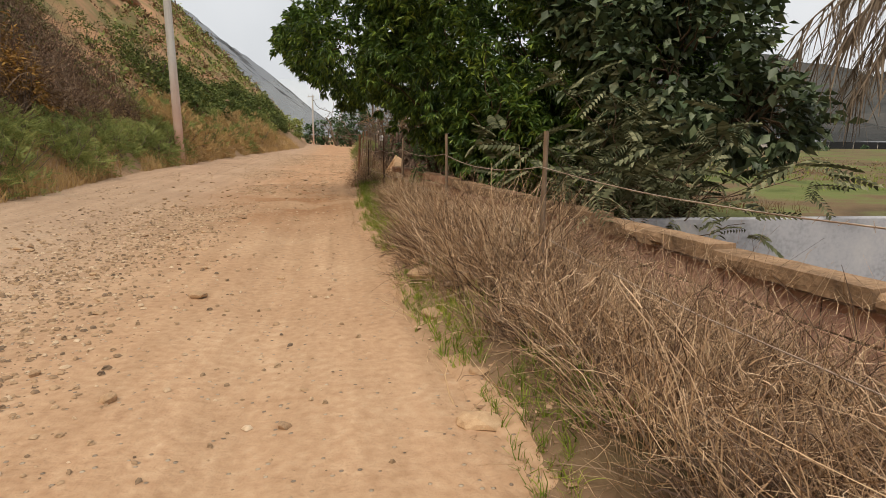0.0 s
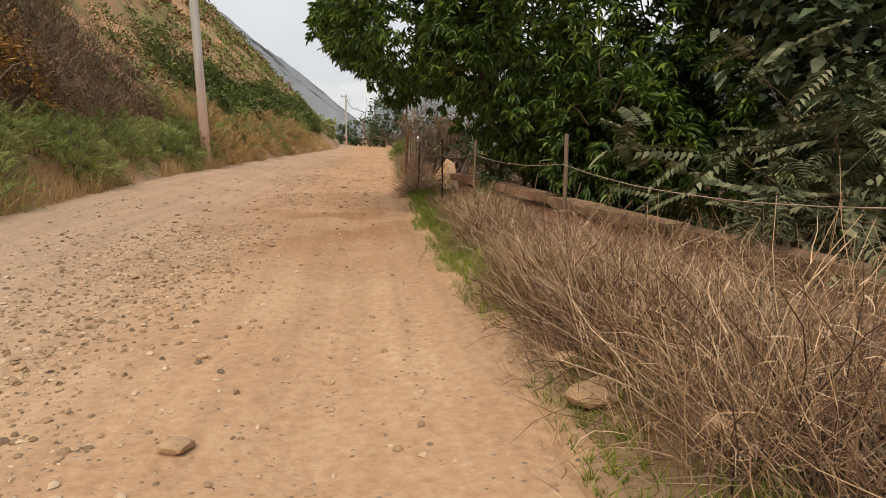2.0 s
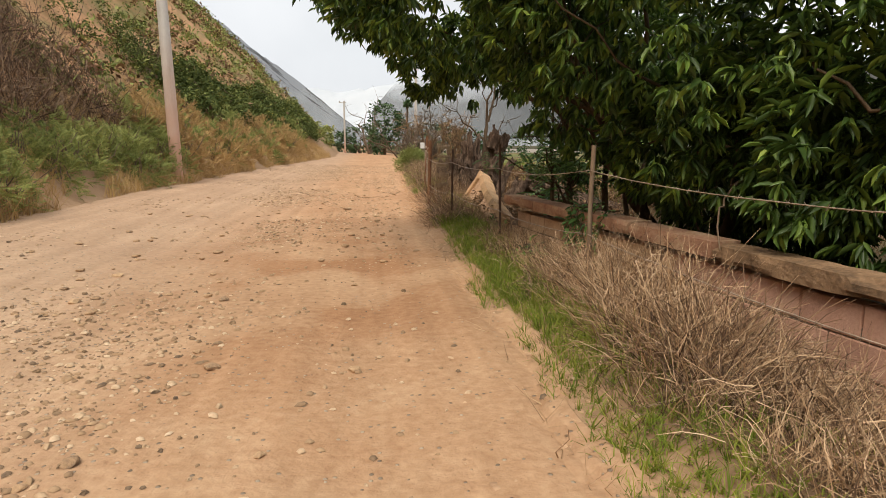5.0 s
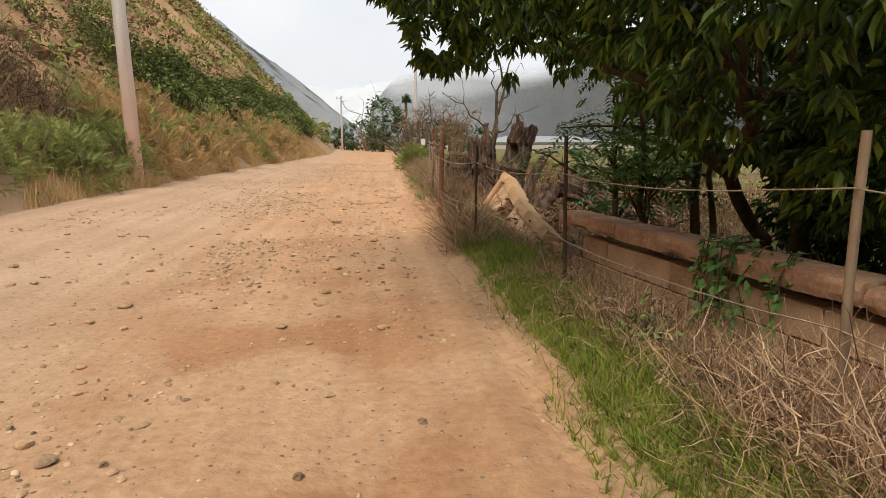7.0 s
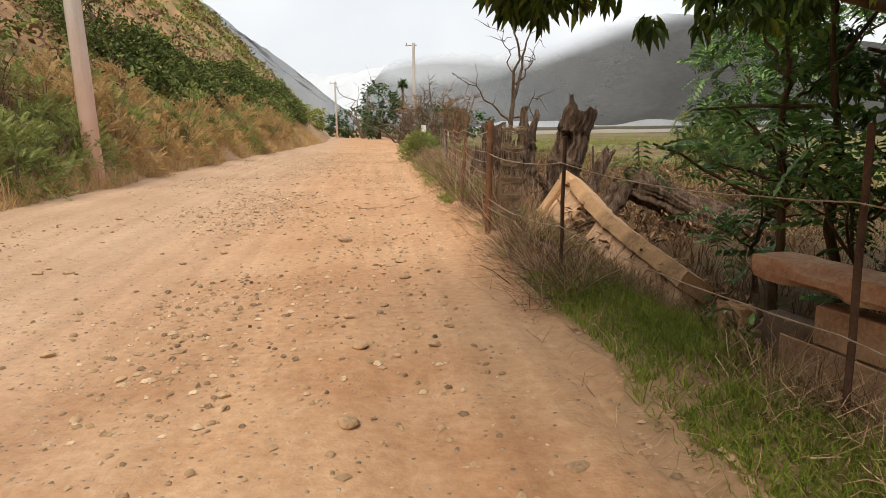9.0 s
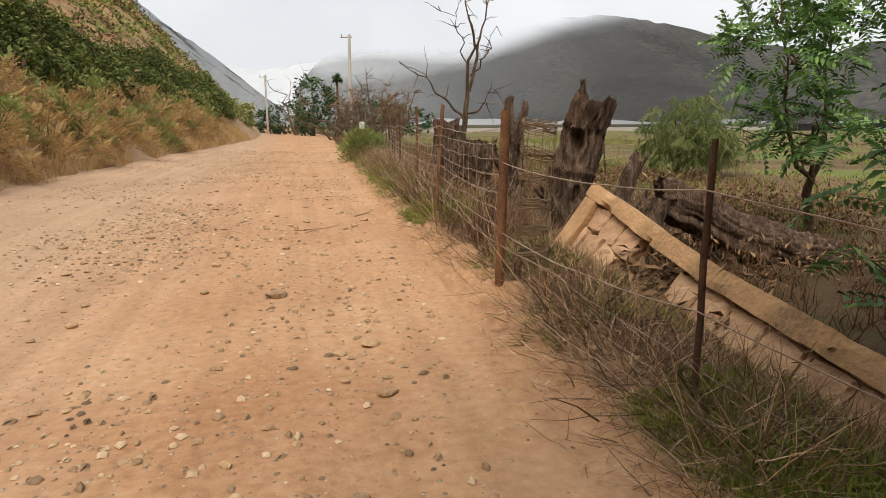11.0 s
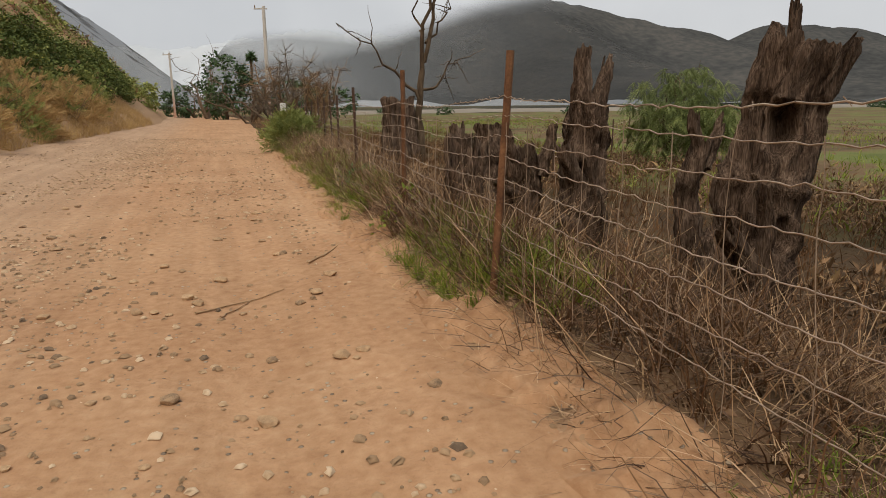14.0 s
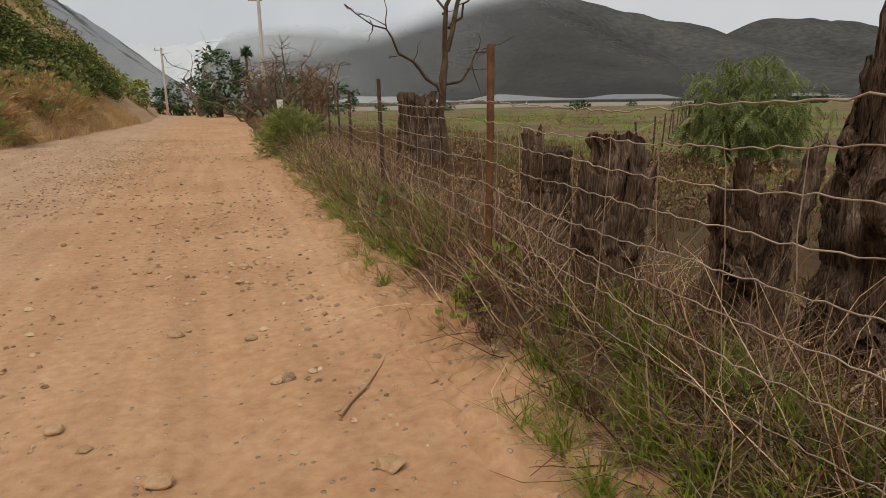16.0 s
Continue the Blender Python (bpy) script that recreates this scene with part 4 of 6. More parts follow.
def rough_bar(sx, sy, sz, cell, lump, seed, chips=0.0):
    """A weathered bar along y: a fine mesh, bulging and chipped."""
    bm = bmesh.new()
    bmesh.ops.create_cube(bm, size=1)
    for v in bm.verts:
        v.co = Vector((v.co.x * sx, v.co.y * sy, v.co.z * sz))
    long = [e for e in bm.edges if abs(e.verts[0].co.y - e.verts[1].co.y) > 1e-4]
    bmesh.ops.subdivide_edges(bm, edges=long, cuts=max(2, int(sy / cell)), use_grid_fill=True)
    cross = [e for e in bm.edges if abs(e.verts[0].co.y - e.verts[1].co.y) < 1e-4]
    bmesh.ops.subdivide_edges(bm, edges=cross, cuts=2, use_grid_fill=True)
    for v in bm.verts:
        p = v.co * 9 + Vector((seed * 3.1, 0, seed))
        corner = (abs(v.co.x) > sx * 0.45) + (abs(v.co.z) > sz * 0.45)
        v.co += Vector((noise.noise(p), noise.noise(p + Vector((9, 0, 0))), noise.noise(p + Vector((0, 9, 0))))) * lump
        bite = noise.noise(Vector((v.co.y * 4 + seed, v.co.x * 3, v.co.z * 3)))
        if corner > 1:
            v.co.x *= 0.985 - chips * max(0.0, bite - 0.15) * 1.1
            v.co.z *= 0.97 - chips * max(0.0, bite - 0.15)
    return bm


def build_wall():
    w = thing("block_wall", (0, 0, 0), "low wall of pink concrete blocks with a crumbling coping", "wall")
    ln, hgt = 0.45, 0.215
    me = bpy.data.meshes.new("block")
    bm = box_bm(0.15, ln - 0.012, hgt - 0.012, 0.008, 0.0015, 5)
    bm.to_mesh(me)
    bm.free()
    me.materials.append(BLOCK)
    tan = me.copy()
    tan.materials[0] = TANBLOCK
    length = (WALL_Y1 - WALL_Y0) * math.hypot(1, 0.139)
    core = box_bm(0.125, length, 0.76, 0.004)
    mid = (WALL_Y0 + WALL_Y1) / 2
    c = part("mortar_core", core, MORTAR, w)
    c.matrix_basis = pose(wall_x(mid) + 0.075, mid - 0.02, -0.07, 0, 0, math.degrees(WALL_TURN))
    rng = random.Random(7)
    for row in range(4):
        y = WALL_Y0 + (0.22 if row % 2 else 0.0)
        z = 0.45 - hgt * (row + 0.5)
        while y < WALL_Y1 - 0.4:
            yc = y + 0.225
            ob = link("block", tan if yc > 11.5 + rng.uniform(-1, 1) else me, None, w)
            ob.matrix_basis = pose(wall_x(yc) + 0.075 + rng.uniform(-0.004, 0.004), yc, z + wall_drop(yc) + rng.uniform(-0.003, 0.003), rng.uniform(-0.6, 0.6), 0, math.degrees(WALL_TURN))
            y += ln * 0.99
    y = WALL_Y0
    k = 0
    while y < WALL_Y1 - 0.2:
        run = min(rng.uniform(1.1, 2.3), WALL_Y1 - y)
        bm = rough_bar(0.26, run - 0.008, 0.13, 0.05, 0.005, 40 + k, 0.8 if k % 3 == 1 else 0.25)
        ob = part("coping", bm, REDCAP if y > 10.4 else OLDCAP, w)
        yc = y + run / 2
        ob.matrix_basis = pose(wall_x(yc) + 0.05, yc, 0.535 + wall_drop(yc) + 0.045 * ease(8, 13, yc), 0, rng.uniform(-0.4, 0.4), math.degrees(WALL_TURN))
        y += run
        k += 1


def build_rubble():
    """The broken end: lumps of coping and block where the wall gives way."""
    for i, (x, y, z, s, rz) in enumerate([(2.02, 15.3, 0.18, 0.2, 20), (2.12, 15.2, -0.05, 0.26, 60), (1.95, 15.5, -0.02, 0.18, 100), (2.3, 15.35, 0.0, 0.24, 15)]):
        bm = box_bm(s * 0.6, s, s * 1.1, 0.02, 0.02, 70 + i, 2)
        me = bpy.data.meshes.new("broken_block")
        bm.to_mesh(me)
        bm.free()
        ob = link("broken_block", me, CAP if i == 0 else BLOCK)
        ob.matrix_basis = pose(x, y, z, 12 * i, 8, rz)
        tagged(ob, "broken lump of concrete block at the wall's end", "rubble", "rubble at the wall's end")


def build_slab():
    """A length of the same wall, broken off, tilted up at its far end and leaning back."""
    near, far = Vector((1.86, 15.35, -0.42)), Vector((2.14, 19.85, 0.02))
    along = (far - near).normalized()
    lean = Vector((0.44, 0.1, 0.69))
    up = (lean - along * lean.dot(along)).normalized()
    out = along.cross(up)
    m = Matrix((along, up, out)).transposed().to_4x4()
    m.translation = near
    s = new("broken_wall_section")
    s.matrix_world = m
    tagged(s, "fallen section of block wall tilted against a log", "wall")
    face = -1 if out.x > 0 else 1
    ln, h = (far - near).length + 0.25, 0.82
    start = 0.85
    rng = random.Random(9)

    def dip(x):
        return -0.14 * float(ease(ln, 2.6, x))

    def bit(name, x0, x1, y0, y1, thick, lift, mat, seed, jag=0.006, bev=0.012, label=""):
        bm = box_bm(x1 - x0, y1 - y0, thick, bev, jag, seed, 3)
        ob = part(name, bm, mat, s, label)
        mid, turn = (x0 + x1) / 2, math.degrees(math.atan2(dip(x1) - dip(x0), x1 - x0))
        ob.matrix_basis = pose(mid, (y0 + y1) / 2 + dip(mid), face * lift, 0, 0, turn)
        return ob

    x = start
    for k, run in enumerate([0.95, 0.8, 0.8, 0.75, ln - start - 3.3]):
        ob = part("coping", rough_bar(0.14, run + 0.004, 0.27, 0.05, 0.006, 80 + k, 0.5), CAP, s)
        turn = math.degrees(math.atan2(dip(x + run) - dip(x), run))
        ob.matrix_basis = pose(x + run / 2, h - 0.07 + (dip(x) + dip(x + run)) / 2, 0, 0, 0, 90 + turn)
        x += run
    bit("end_coping", ln - 0.24, ln, -0.12, h - 0.145, 0.26, 0.0, CAP, 90)
    # two courses of blocks, with a hole knocked through near the raised end
    for row in range(3):
        y1 = h - 0.15 - row * 0.225
        x, step = start - 0.15 * (row % 2), 0.31
        while x < ln - 0.2:
            a, b = max(x, start), min(x + step - 0.01, ln - 0.25)
            mid = (a + b) / 2
            gone = (row == 1 and mid < ln - 0.9) or (row == 2 and mid < ln - 0.62) or (row == 0 and ln - 1.7 < mid < ln - 1.0)
            if b - a > 0.1 and not gone:
                ob = bit("block", a + 0.006, b - 0.006, y1 - 0.215, y1, 0.14, 0.0, TANBLOCK, 100 + row * 20 + int(x * 4), 0.009)
                if a > ln - 1.3:
                    ob.matrix_basis = ob.matrix_basis @ pose(0, 0, face * 0.01 * row, 0, 0, rng.uniform(-9, 9))
            x += step


def build_grey_wall():
    bm = box_bm(5.6, 0.16, 1.0, 0.012, 0.003, 3, 3)
    me = bpy.data.meshes.new("tank_wall")
    bm.to_mesh(me)
    bm.free()
    ob = link("rendered_wall", me, RENDERED)
    ob.matrix_basis = pose(6.3, 6.15, -0.08, 0, 0, -2)
    tagged(ob, "low grey cement-rendered wall behind the block wall", "wall")


build_wall()
build_rubble()
build_slab()
build_grey_wall()


# ---- the fence ----
def fence_x(y):
    return float(np.interp(y, [-5, 3.3, 7.5, 13, 16.9, 19.07, 22, 28.8, 35.8, 60], [2.5, 2.25, 2.07, 1.75, 1.47, 1.3, 1.52, 2.08, 2.97, 5.2]))


def post_soup(x, y, top, lean=(0.0, 0.0), r=0.03, sides=8, seed=0):
    s = Soup()
    tube(s, bent((x - lean[0], y - lean[1], -0.3), (x, y, top), 7, 0.008, seed), [r, r * 0.97, r * 0.95], sides, 0.05, seed)
    return s


def barbs(soup, line, step=0.13, size=0.016, seed=0):
    rng = np.random.default_rng(seed)
    seg = np.linalg.norm(np.diff(line, axis=0), axis=1)
    acc = np.concatenate([[0], np.cumsum(seg)])
    for d in np.arange(0.05, acc[-1], step):
        p = np.array([np.interp(d, acc, line[:, i]) for i in range(3)])
        for _ in range(2):
            q = unit(rng, 1)[0] * size
            tube(soup, np.array([p - q, p + q]), [0.0012, 0.0012], 3)


def sag(a, b, drop, n=14, wob=0.006, seed=0):
    line = bent(a, b, n, wob, seed)
    t = np.linspace(-1, 1, n)
    line[:, 2] -= drop * (1 - t * t)
    return line


def build_barbed_fence():
    f = thing("barbed_wire_fence", (0, 0, 0), "sagging barbed wire on old weathered posts beside the wall", "fence")
    ys = [-0.2, 3.82, 7.5, 11.16, 14.0, 16.9, 19.07]
    tops = [1.4, 1.41, 1.41, 1.34, 1.35, 1.27, 1.43]
    for i, (y, top) in enumerate(zip(ys[:-1], tops)):
        part("post", post_soup(fence_x(y), y, top, ((-0.02, 0.03)[i % 2], 0.02), 0.021 if i < 4 else 0.017, 6, 200 + i), DARKSTEEL if i >= 4 else GREYPOST, f)
    for w, (h, drop) in enumerate([(1.14, 0.06), (0.62, 0.05)]):
        for i in range(len(ys) - 1):
            a = np.array([fence_x(ys[i]) - 0.03, ys[i], h - (0.08 if i > 3 else 0)])
            b = np.array([fence_x(ys[i + 1]) - 0.03, ys[i + 1], h - (0.08 if i > 2 else 0)])
            line = sag(a, b, drop * (1.5 if i == 1 else 1), 16, 0.008, 220 + w * 10 + i)
            s = Soup()
            tube(s, line, [0.0034, 0.0034], 4)
            barbs(s, line, 0.12, 0.018, 230 + i)
            part("barbed_wire", s, WIRE, f)


def build_mesh_fence():
    f = thing("wire_mesh_fence", (0, 0, 0), "woven field fence of old wire on rusty steel posts", "fence")
    ys = [19.07, 22.05, 24.9, 28.5, 32.0, 34.6, 37.0, 39.3, 42.5, 46, 50, 54, 58]
    tops = [1.43, 1.56, 1.61, 1.55, 1.5, 1.55, 1.5, 1.6, 1.5, 1.5, 1.5, 1.5, 1.5]
    for i, (y, top) in enumerate(zip(ys, tops)):
        s = post_soup(fence_x(y), y, top, (0.14 if i == 1 else 0.06 if i == 0 else 0.015 * (-1) ** i, 0.02), 0.036 if i == 0 else 0.024, 9 if i == 0 else 6, 260 + i)
        part("post", s, RUST if i < 3 else DARKSTEEL, f, "thick rusty pipe post" if i == 0 else "")
    heights = [1.3, 1.19, 1.08, 0.96, 0.83, 0.7, 0.57, 0.44]
    for w, h in enumerate(heights):
        for i in range(len(ys) - 1):
            a = np.array([fence_x(ys[i]) - 0.035, ys[i], h + 0.02 * (i % 2)])
            b = np.array([fence_x(ys[i + 1]) - 0.035, ys[i + 1], h + 0.02 * ((i + 1) % 2)])
            n = 64 if i < 4 else 14
            line = sag(a, b, 0.035, n, 0.022, 300 + w * 20 + i)
            line[:, 2] += 0.0045 * np.sin(np.arange(n) * 2.3 + w)
            s = Soup()
            tube(s, line, [0.0025 if w else 0.003] * 2, 4 if i < 4 else 3)
            if w in (0, 4):
                barbs(s, line, 0.15, 0.016, 330 + i)
            part("line_wire", s, WIRE, f)
    rng = np.random.default_rng(350)
    y = 19.3
    while y < 40:
        a = np.array([fence_x(y) - 0.04, y, 1.19 + rng.uniform(-0.02, 0.02)])
        b = np.array([fence_x(y) - 0.04 + rng.normal(0, 0.015), y + rng.normal(0, 0.05), 0.3])
        s = Soup()
        tube(s, bent(a, b, 9, 0.02, int(y * 50)), [0.0019, 0.0019], 3)
        part("stay_wire", s, WIRE, f)
        y += 0.3 if y < 30 else 0.5
    # a barbed strand lying low
    line = bent((1.25, 19.1, 0.45), (1.85, 14.2, 0.0), 30, 0.05, 360)
    s = Soup()
    tube(s, line, [0.003, 0.003], 4)
    barbs(s, line, 0.14, 0.018, 361)
    part("loose_wire", s, WIRE, f)


def build_wire_roll():
    r = thing("wire_roll", (1.5, 19.08, 0.05), "tall roll of rusty fence wire standing by the post", "wire roll")
    rng = np.random.default_rng(370)
    for band in range(7):
        s = Soup()
        z = 0.12 + band * 0.19
        th = np.linspace(0, 2 * np.pi * 13, 260)
        rad = 0.125 + 0.012 * wave2(th, th * 0, 3.0, 371 + band)
        zz = z + 0.05 * wave2(th, th * 0, 2.1, 381 + band) + 0.02 * np.sin(th + band)
        tube(s, np.stack([rad * np.cos(th), rad * np.sin(th), zz], 1), [0.0034, 0.0034], 3)
        part("wire_coil", s, OLDWIRE, r)
    for k in range(14):
        a = k / 14 * 2 * np.pi
        s = Soup()
        tube(s, bent((0.125 * np.cos(a), 0.125 * np.sin(a), -0.05), (0.125 * np.cos(a + 0.1), 0.125 * np.sin(a + 0.1), 1.32), 8, 0.012, 371 + k), [0.0032, 0.0032], 3)
        part("stay_wire", s, OLDWIRE, r)
    r.rotation_euler = (0.0, radians(3), 0.0)


build_barbed_fence()
build_mesh_fence()
build_wire_roll()


# ---- dead stumps behind the fence ----
def stump_soup(base, top, r0, r1, seed, spikes=5, spike=0.25, sides=84, rings=46, flat=1.0, flare=0.35, tilt=0.0, groove=0.22, holes=()):
    """A dead, split trunk: deep furrows, knots, a torn hollow top."""
    rng = np.random.default_rng(seed)
    base, top = np.asarray(base, float), np.asarray(top, float)
    s = Soup()
    t = np.linspace(0, 1, rings)
    axis = bent(base, top, rings, 0.05 * np.linalg.norm(top - base), seed)
    th = np.linspace(0, 2 * np.pi, sides, endpoint=False)
    d = (top - base) / np.linalg.norm(top - base)
    a = np.cross(d, [0, 1, 0.0])
    a /= np.linalg.norm(a)
    b = np.cross(d, a)
    tt, aa = np.meshgrid(t, th, indexing="ij")
    r = (r0 + (r1 - r0) * tt) * (1 + flare * np.exp(-tt * 7))
    r = r * (1 - groove * np.abs(wave2(aa * 2.6, tt * 1.3, 1.0, seed)) - 0.09 * wave2(aa * 7, tt * 5, 1.0, seed + 1) - 0.06 * wave2(aa * 13, tt * 3, 1.0, seed + 2) - 0.05 * np.abs(wave2(aa * 22, tt * 9, 1.0, seed + 3)) - 0.03 * wave2(aa * 20, tt * 40, 1.0, seed + 4))
    for _ in range(spikes):
        ka, kt, kr = rng.uniform(0, 6.28), rng.uniform(0.15, 0.9), rng.uniform(0.08, 0.2)
        dist = np.sqrt((np.angle(np.exp(1j * (aa - ka))) * r0 / 0.1) ** 2 + ((tt - kt) * np.linalg.norm(top - base) / 0.1) ** 2)
        r = r + rng.choice([-0.5, 0.7]) * kr * r0 * np.exp(-dist ** 2 / 2)
    for ka, kt, size, deep in holes:
        dist = np.sqrt((np.angle(np.exp(1j * (aa - ka))) * r0 / size) ** 2 + ((tt - kt) * np.linalg.norm(top - base) / (size * 1.25)) ** 2)
        r = r * (1 - deep * ease(1.15, 0.7, dist) + 0.16 * np.exp(-((dist - 1.35) / 0.25) ** 2))
    v = axis[:, None] + r[..., None] * (np.cos(th)[None, :, None] * a + flat * np.sin(th)[None, :, None] * b)
    turn = np.abs(np.angle(np.exp(1j * (th - seed))))
    torn = spike * (0.7 * np.clip(wave2(turn * 0.9, th * 0 + seed, 1.0, seed + 5), -0.5, 1) + 0.3 * np.clip(wave2(turn * 3.5, th * 0, 1.0, seed + 6), -0.3, 1) + 0.14 * hash2(np.arange(sides), np.arange(sides) * 0, seed))
    lift = ease(0.45, 1.0, t)[:, None] * torn[None, :]
    v = v + lift[..., None] * d + tilt * lift[..., None] * a
    f = grid_like(rings, sides)
    s.add(v.reshape(-1, 3), f)
    inner = v[-1] + (axis[-1] - v[-1]) * 0.35 + (-0.18 * r1 * 4 - 0.05) * d - torn[:, None] * d * 0.5
    s.add(np.concatenate([v[-1], inner]), grid_like(2, sides))
    mid = np.repeat(inner.mean(0)[None] - d * 0.05, sides, axis=0)
    s.add(np.concatenate([inner, mid]), grid_like(2, sides))
    return s


def grid_like(rings, sides):
    i, j = np.meshgrid(np.arange(rings - 1), np.arange(sides), indexing="ij")
    k, kn = (i * sides + j).ravel(), (i * sides + (j + 1) % sides).ravel()
    return np.stack([k, kn, kn + sides, k + sides], 1)


def build_stump(base, top, r0, r1, seed, label, stubs=(), **kw):
    t = thing("tree_stump", (0, 0, 0), label, "stump", "dead stumps behind the fence")
    part("trunk", stump_soup(base, top, r0, r1, seed, **kw), DEADWOOD, t, smooth=False)
    for i, (a, b, ra) in enumerate(stubs):
        s = stump_soup(a, b, ra, ra * 0.6, seed + 50 + i, spikes=3, spike=0.12, sides=26, rings=14, flare=0.25, groove=0.3)
        part("branch_stub", s, DEADWOOD, t)


build_stump((2.72, 21.6, -0.35), (3.28, 21.62, 1.62), 0.3, 0.26, 401, "tall leaning dead trunk with a knot hole and torn top", [((2.95, 21.5, 0.1), (2.5, 21.4, 0.6), 0.1), ((2.9, 21.5, 0.2), (2.76, 21.4, 0.78), 0.06), ((2.75, 21.5, -0.1), (2.4, 21.15, 0.15), 0.12), ((3.12, 21.62, 1.45), (3.1, 21.62, 1.76), 0.06)], spike=0.2, flat=0.85, groove=0.3, holes=[(0.95, 0.76, 0.11, 0.6), (1.5, 0.45, 0.07, 0.4)])
build_stump((2.75, 23.25, -0.3), (2.85, 23.3, 1.25), 0.25, 0.17, 411, "jagged grey dead trunk with splintered spires", [((2.75, 23.2, 0.45), (2.5, 23.1, 0.95), 0.1), ((2.92, 23.3, 1.1), (3.04, 23.33, 1.58), 0.085), ((2.8, 23.28, 1.1), (2.79, 23.3, 1.64), 0.1), ((2.6, 23.1, 0.3), (2.35, 22.95, 0.42), 0.08)], spike=0.3, spikes=10, groove=0.34, holes=[(1.0, 0.62, 0.07, 0.5)])
build_stump((2.5, 22.45, -0.3), (2.36, 22.4, 0.52), 0.11, 0.06, 421, "small splintered dead stub leaning by the tall trunk", spike=0.2, sides=28, rings=20, groove=0.35)
build_stump((2.42, 23.6, -0.3), (2.36, 23.55, 0.82), 0.23, 0.18, 426, "squat rotten trunk with a curled stub", [((2.35, 23.5, 0.5), (2.05, 23.35, 0.62), 0.07), ((2.3, 23.5, 0.75), (2.2, 23.45, 1.05), 0.06), ((2.5, 23.5, 0.7), (2.62, 23.45, 1.12), 0.07)], spike=0.3, groove=0.34)
build_stump((2.2, 24.3, -0.3), (2.16, 24.3, 0.72), 0.2, 0.16, 428, "low crumbling dead trunk among the row of stumps", [((2.2, 24.2, 0.5), (2.32, 24.15, 0.95), 0.06)], spike=0.35, groove=0.36)
build_stump((2.85, 25.2, -0.3), (2.88, 25.25, 1.02), 0.25, 0.22, 431, "flat-topped dead trunk beside its twin", spike=0.07, flat=0.85, groove=0.34)
build_stump((2.75, 25.95, -0.3), (2.78, 25.95, 0.93), 0.24, 0.2, 441, "flat-topped dead trunk of furrowed wood", spike=0.08, flat=0.85, groove=0.34)
build_stump((3.1, 26.9, -0.3), (3.1, 26.9, 1.0), 0.12, 0.1, 446, "narrow blackened dead post", spike=0.14, sides=24, rings=20)
build_stump((4.75, 35.3, -0.35), (4.72, 35.3, 1.45), 0.52, 0.46, 451, "broad flat-topped dead trunk by the snag", spike=0.15, flat=0.8, groove=0.34)
build_stump((3.45, 22.65, -0.3), (3.4, 22.6, 0.98), 0.12, 0.09, 453, "forked dead stub behind the tall trunk", [((3.4, 22.6, 0.8), (3.55, 22.6, 1.12), 0.06), ((3.4, 22.6, 0.8), (3.3, 22.6, 1.18), 0.06)], spike=0.2, sides=30, rings=22)
build_stump((2.72, 20.5, -0.3), (3.35, 20.8, 0.9), 0.13, 0.1, 456, "split plank-like dead wood leaning behind the wall piece", spike=0.22, sides=30, rings=24, flat=0.5)
build_stump((3.1, 20.55, -0.3), (3.6, 20.75, 0.5), 0.2, 0.17, 458, "broken slab of rotten wood beside the fallen log", spike=0.2, sides=40, rings=24, flat=0.6, groove=0.34)


def build_log():
    t = thing("fallen_log", (0, 0, 0), "fallen rotten log with shredded bark behind the broken wall", "log")
    part("trunk", stump_soup((5.9, 20.6, -0.3), (3.75, 21.0, 0.5), 0.28, 0.27, 461, spikes=8, spike=0.2, groove=0.3, flare=0.1), DEADWOOD, t)


def build_snag():
    t = thing("dead_tree", (0, 0, 0), "bare dead tree with thin forked branches", "tree")
    s = Soup()
    b = np.array([5.3, 35.4, -0.4])
    tube(s, bent(b, (5.5, 35.5, 2.2), 10, 0.12, 471), [0.15, 0.1, 0.08], 9, 0.15, 472)
    tips = [((5.5, 35.5, 2.2), (5.5, 35.5, 5.9), 0.065), ((5.55, 35.5, 2.4), (6.05, 35.5, 6.2), 0.06), ((5.4, 35.45, 1.4), (3.2, 35.3, 3.3), 0.05), ((5.5, 35.5, 1.7), (6.6, 35.6, 2.5), 0.04), ((5.6, 35.5, 2.9), (6.5, 35.6, 4.5), 0.035), ((5.45, 35.5, 3.2), (4.6, 35.5, 4.9), 0.035)]
    for i, (a, e, r) in enumerate(tips):
        line = bent(a, e, 12, 0.3, 473 + i)
        tube(s, line, [r, r * 0.55, r * 0.2], 6, 0.12, i)
        rng = np.random.default_rng(480 + i)
        for k in range(9):
            p = line[rng.integers(4, 12)]
            tube(s, bent(p, p + rng.normal(0, 0.35, 3) + np.array([0, 0, 0.1]), 6, 0.08, 490 + 9 * i + k), [0.016, 0.005], 4)
    part("trunk", s, BARK, t, smooth=True)


build_log()
build_snag()


